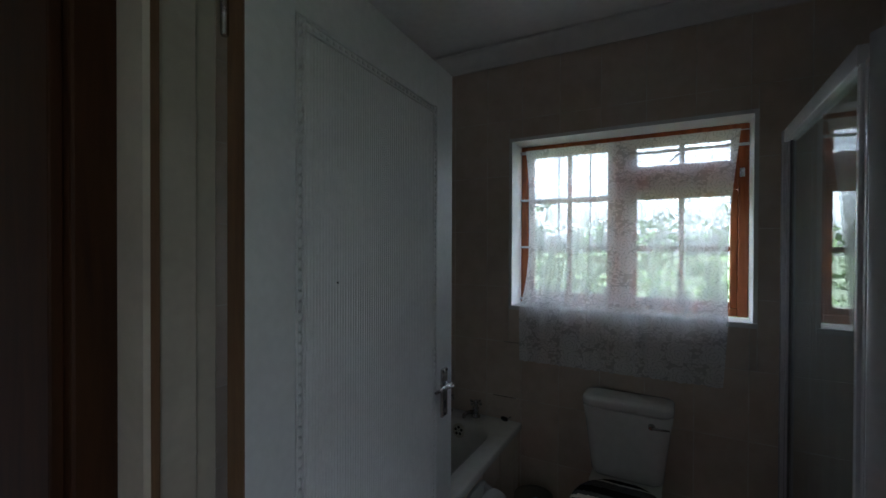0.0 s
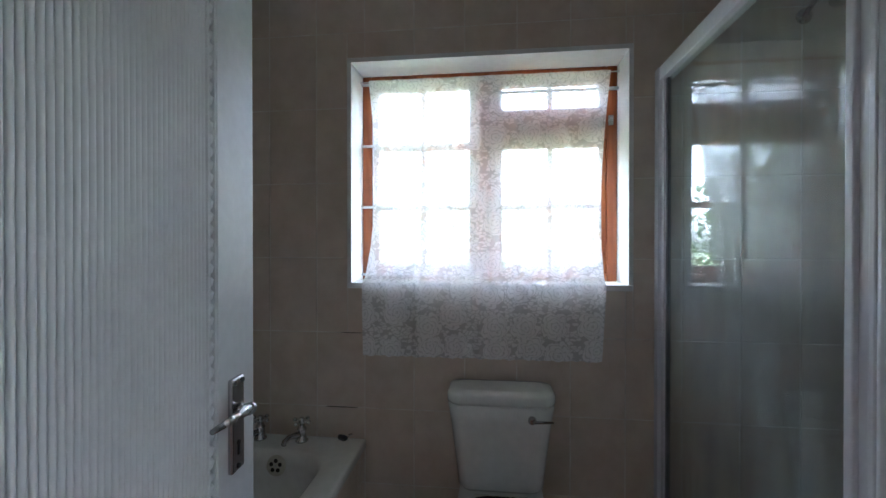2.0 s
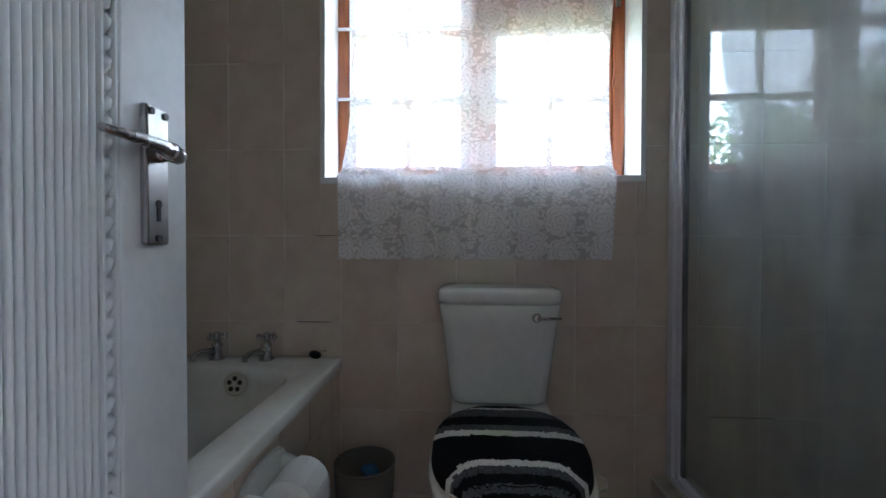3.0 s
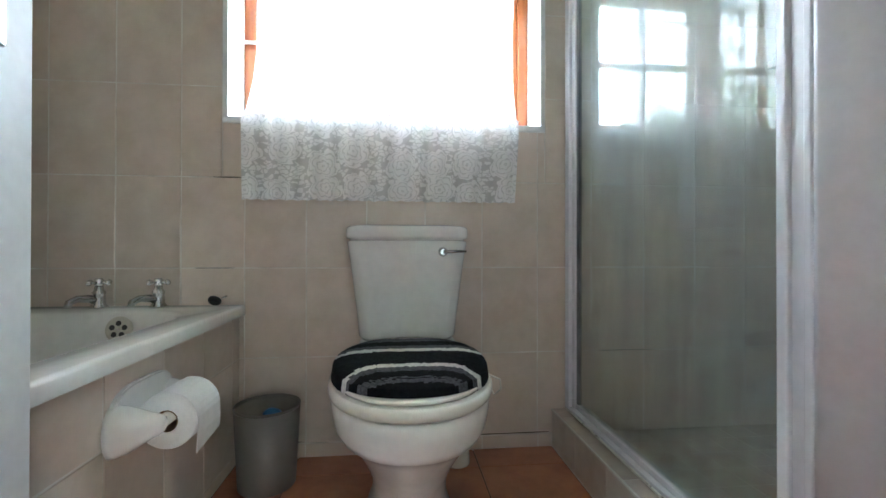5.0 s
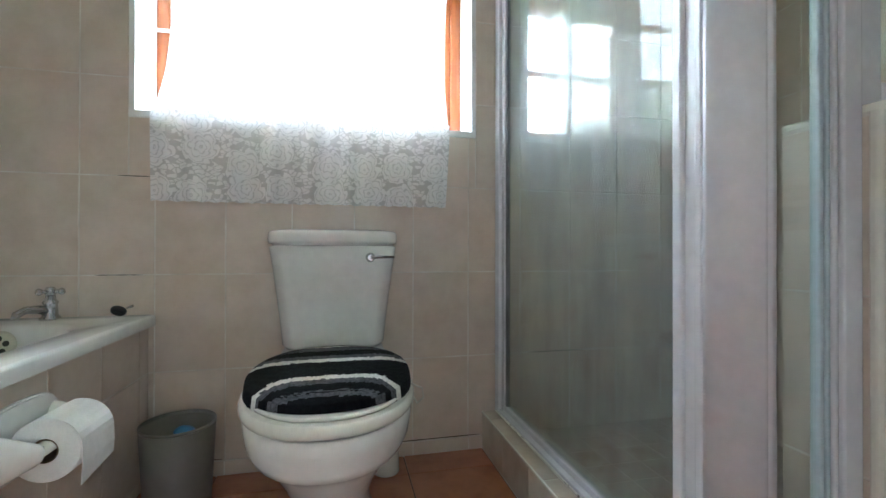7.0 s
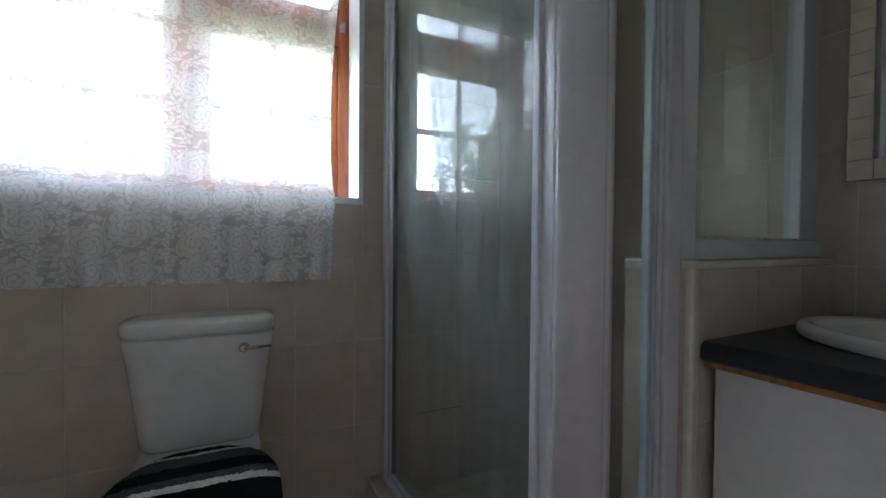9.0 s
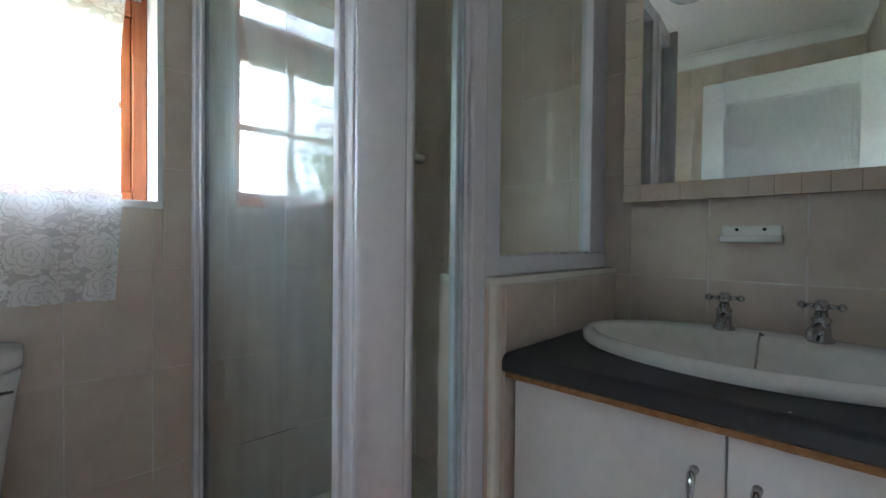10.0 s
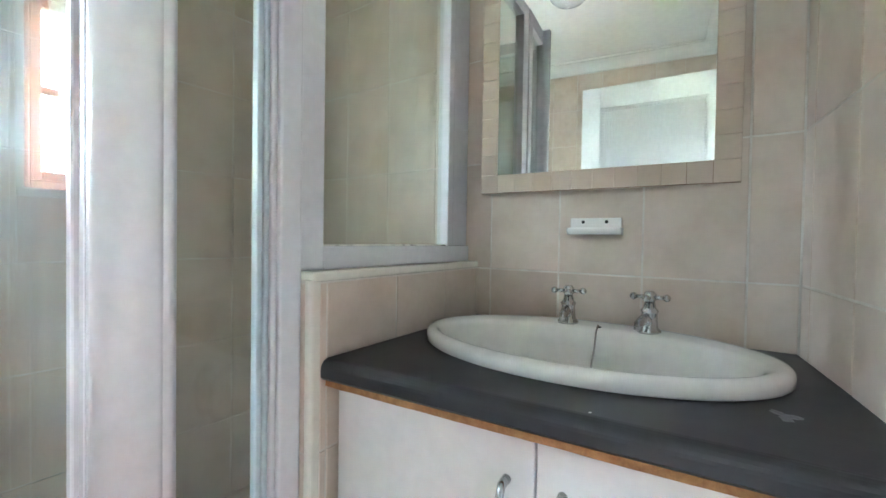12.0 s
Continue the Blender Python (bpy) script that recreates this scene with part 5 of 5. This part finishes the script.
def lay(parent, origin, ud, vd, u_range, v_range, u_joint, v_joint, pu, pv, material=TILE, holes=(), jitter=0.0004, thick=T):
    """Tiles over a rectangle: origin + u*ud + v*vd, joints at u_joint + k*pu and v_joint + k*pv."""
    ud, vd = Vector(ud), Vector(vd)
    normal = ud.cross(vd)
    turn = Matrix((ud, vd, normal)).transposed().to_4x4()
    k0 = math.floor((u_range[0] - u_joint) / pu)
    l0 = math.floor((v_range[0] - v_joint) / pv)
    k = k0
    while u_joint + k * pu < u_range[1] - 0.004:
        l = l0
        while v_joint + l * pv < v_range[1] - 0.004:
            cells = [(max(u_joint + k * pu, u_range[0]), min(u_joint + (k + 1) * pu, u_range[1]), max(v_joint + l * pv, v_range[0]), min(v_joint + (l + 1) * pv, v_range[1]))]
            for h0, h1, g0, g1 in holes:
                cut = []
                for a, b, c, d in cells:
                    if b <= h0 or a >= h1 or d <= g0 or c >= g1:
                        cut.append((a, b, c, d))
                        continue
                    if a < h0:
                        cut.append((a, h0, c, d))
                    if b > h1:
                        cut.append((h1, b, c, d))
                    if c < g0:
                        cut.append((max(a, h0), min(b, h1), c, g0))
                    if d > g1:
                        cut.append((max(a, h0), min(b, h1), g1, d))
                cells = cut
            for a, b, c, d in cells:
                if b - a > 0.008 and d - c > 0.008:
                    t = new("tile", tile_mesh(b - a, d - c, material, thick=thick))
                    t.parent = parent
                    at = Vector(origin) + ud * (a + b) / 2 + vd * (c + d) / 2 + normal * (random.uniform(-jitter, jitter) - (thick - 0.0018 if thick == T else 0))
                    t.matrix_basis = Matrix.Translation(at) @ turn @ pose(0, 0, 0, random.uniform(-0.05, 0.05), random.uniform(-0.05, 0.05), 0)
            l += 1
        k += 1


UP = (0, 0, 1)
TOP = CEIL - COVE + 0.01
VJ = 0.768
lay(wall_north, (0, WALL_N, 0), (1, 0, 0), UP, (WEST, EAST), (0.0, TOP), 0.319, VJ, TW, TH, holes=[(WX0, WX1, WZ0 - 0.008, WZ1)])
lay(wall_east, (EAST + T, 0, 0), (0, -1, 0), UP, (-NORTH, -NOOK), (0.0, TOP), -1.221, VJ, TW, TH)
lay(wall_west, (WEST - T, 0, 0), (0, 1, 0), UP, (SOUTH, NORTH), (0.40, TOP), 1.0, VJ, TW, TH)
lay(wall_south, (0, SOUTH - T, 0), (-1, 0, 0), UP, (0.87, -WEST), (0.40, TOP), 0.9, VJ, TW, TH)
lay(wall_nook, (0, NOOK - T, 0), (-1, 0, 0), UP, (-EAST, -0.64), (0.0, TOP), -1.49, VJ, TW, TH)
lay(panel, (PX - T, 0, 0), (0, 1, 0), UP, (SOUTH, NORTH), (0.0, RIM - 0.048), NORTH - 0.075, 0.404, TW, TH)
lay(half_wall, (0, 1.473 + T, 0), (1, 0, 0), UP, (0.837, EAST), (0.0, 1.135), 1.10, VJ, TW, TH)
lay(half_wall, (0.810 + T, 0, 0), (0, -1, 0), UP, (-1.662, -1.491), (0.0, 1.135), -1.662, VJ, 0.2, TH)
lay(half_wall, (0, 1.662 - T, 0), (-1, 0, 0), UP, (-EAST, -0.810), (0.05, 1.135), -1.235, VJ, TW, TH)
trim_v = part("edge_trim", prism([(0.810 + 0.010 * (1 - math.cos(radians(a))), 1.473 + 0.010 * (1 - math.sin(radians(a)))) for a in (0, 22, 45, 68, 90)] + [(0.836, 1.4735), (0.836, 1.490), (0.8105, 1.490)], "z", 0.0, 1.138), SEAT, half_wall, "cream tile edging strip")
part("edge_trim", box((0.815, 1.468, 1.134), (EAST - 0.001, 1.667, 1.156), 0.006), SEAT, half_wall, "cream tile edging strip")
lay(kerb, (KX0 + T, 0, 0), (0, -1, 0), UP, (-NORTH, -KY0), (0.0, 0.158), -NORTH, 0.0, TW, 0.2, KERB_TILE)
lay(kerb, (0, 0, 0.160 - T), (0, -1, 0), (1, 0, 0), (-NORTH, -KY0), (KX0 + 0.004, SHX - 0.028), -NORTH + 0.10, KX0 + 0.004, TW, 0.2, KERB_TILE)
lay(kerb, (0, KY0 + T, 0), (1, 0, 0), UP, (KX0, 0.810), (0.0, 0.158), KX0, 0.0, TW, 0.2, KERB_TILE)
lay(kerb, (0, 0, 0.160 - T), (1, 0, 0), (0, 1, 0), (SHX, 0.815), (KY0 + 0.004, SHY - 0.02), SHX, KY0 + 0.004, TW, 0.2, KERB_TILE)
lay(kerb, (KX1 - T, 0, 0), (0, 1, 0), UP, (KY1, NORTH), (0.05, 0.158), NORTH, 0.0, TW, 0.2, KERB_TILE)
part("kerb_trim", box((KX0 - 0.002, KY0 + 0.002, 0.150), (KX0 + 0.006, NORTH - 0.001, 0.1605), 0.002), SEAT, kerb, "cream tile edging strip")
lay(tray, (0, 0, 0.05), (1, 0, 0), (0, 1, 0), (KX1, EAST), (KY1, NORTH), KX1, NORTH, 0.118, 0.118, KERB_TILE)
lay(floor, (0, 0, -0.006), (1, 0, 0), (0, 1, 0), (PX, KX0), (0.33, NORTH), 0.037, 2.492, 0.358, 0.358, TERRACOTTA, thick=0.006)
lay(floor, (0, 0, -0.006), (1, 0, 0), (0, 1, 0), (KX0, EAST), (NOOK, KY0), 0.037, 2.492, 0.358, 0.358, TERRACOTTA, thick=0.006)
skirting = structure("baseboard", box((PX, NORTH - 0.006, -0.004), (KX0, NORTH + T - 0.001, 0.056)), GROUT, "low beige tile skirting along the wall")
lay(skirting, (0, NORTH - 0.006, 0), (1, 0, 0), UP, (PX, KX0), (0.0, 0.056), 0.319, 0.0, TW, 0.2)
for x0, x1, z, thick in ((-0.895, -0.66, 0.0595, 0.003), (-0.02, 0.37, 0.0595, 0.004), (-1.015, -0.905, 1.132, 0.004), (-1.09, -0.93, 0.768, 0.004), (0.60, 0.86, 0.404, 0.004)):
    own = bmesh.new()
    n = 24
    rows = []
    for i in range(n + 1):
        x = x0 + (x1 - x0) * i / n
        w = thick * (0.35 + 0.65 * abs(noise.noise(Vector((x * 37, z * 9, 1.5))))) * min(1, 6 * i / n, 6 * (n - i) / n + 0.05)
        rows.append([Vector((x, NORTH - 0.0021, z - w / 2)), Vector((x, NORTH - 0.0021, z + w / 2 + 0.0003)), Vector((x, NORTH + 0.004, z + w / 2)), Vector((x, NORTH + 0.004, z - w / 2))])
    part("mouldy_joint", loft(rows, smooth=False), CRACK, wall_north, "dark mouldy gap in the grout")
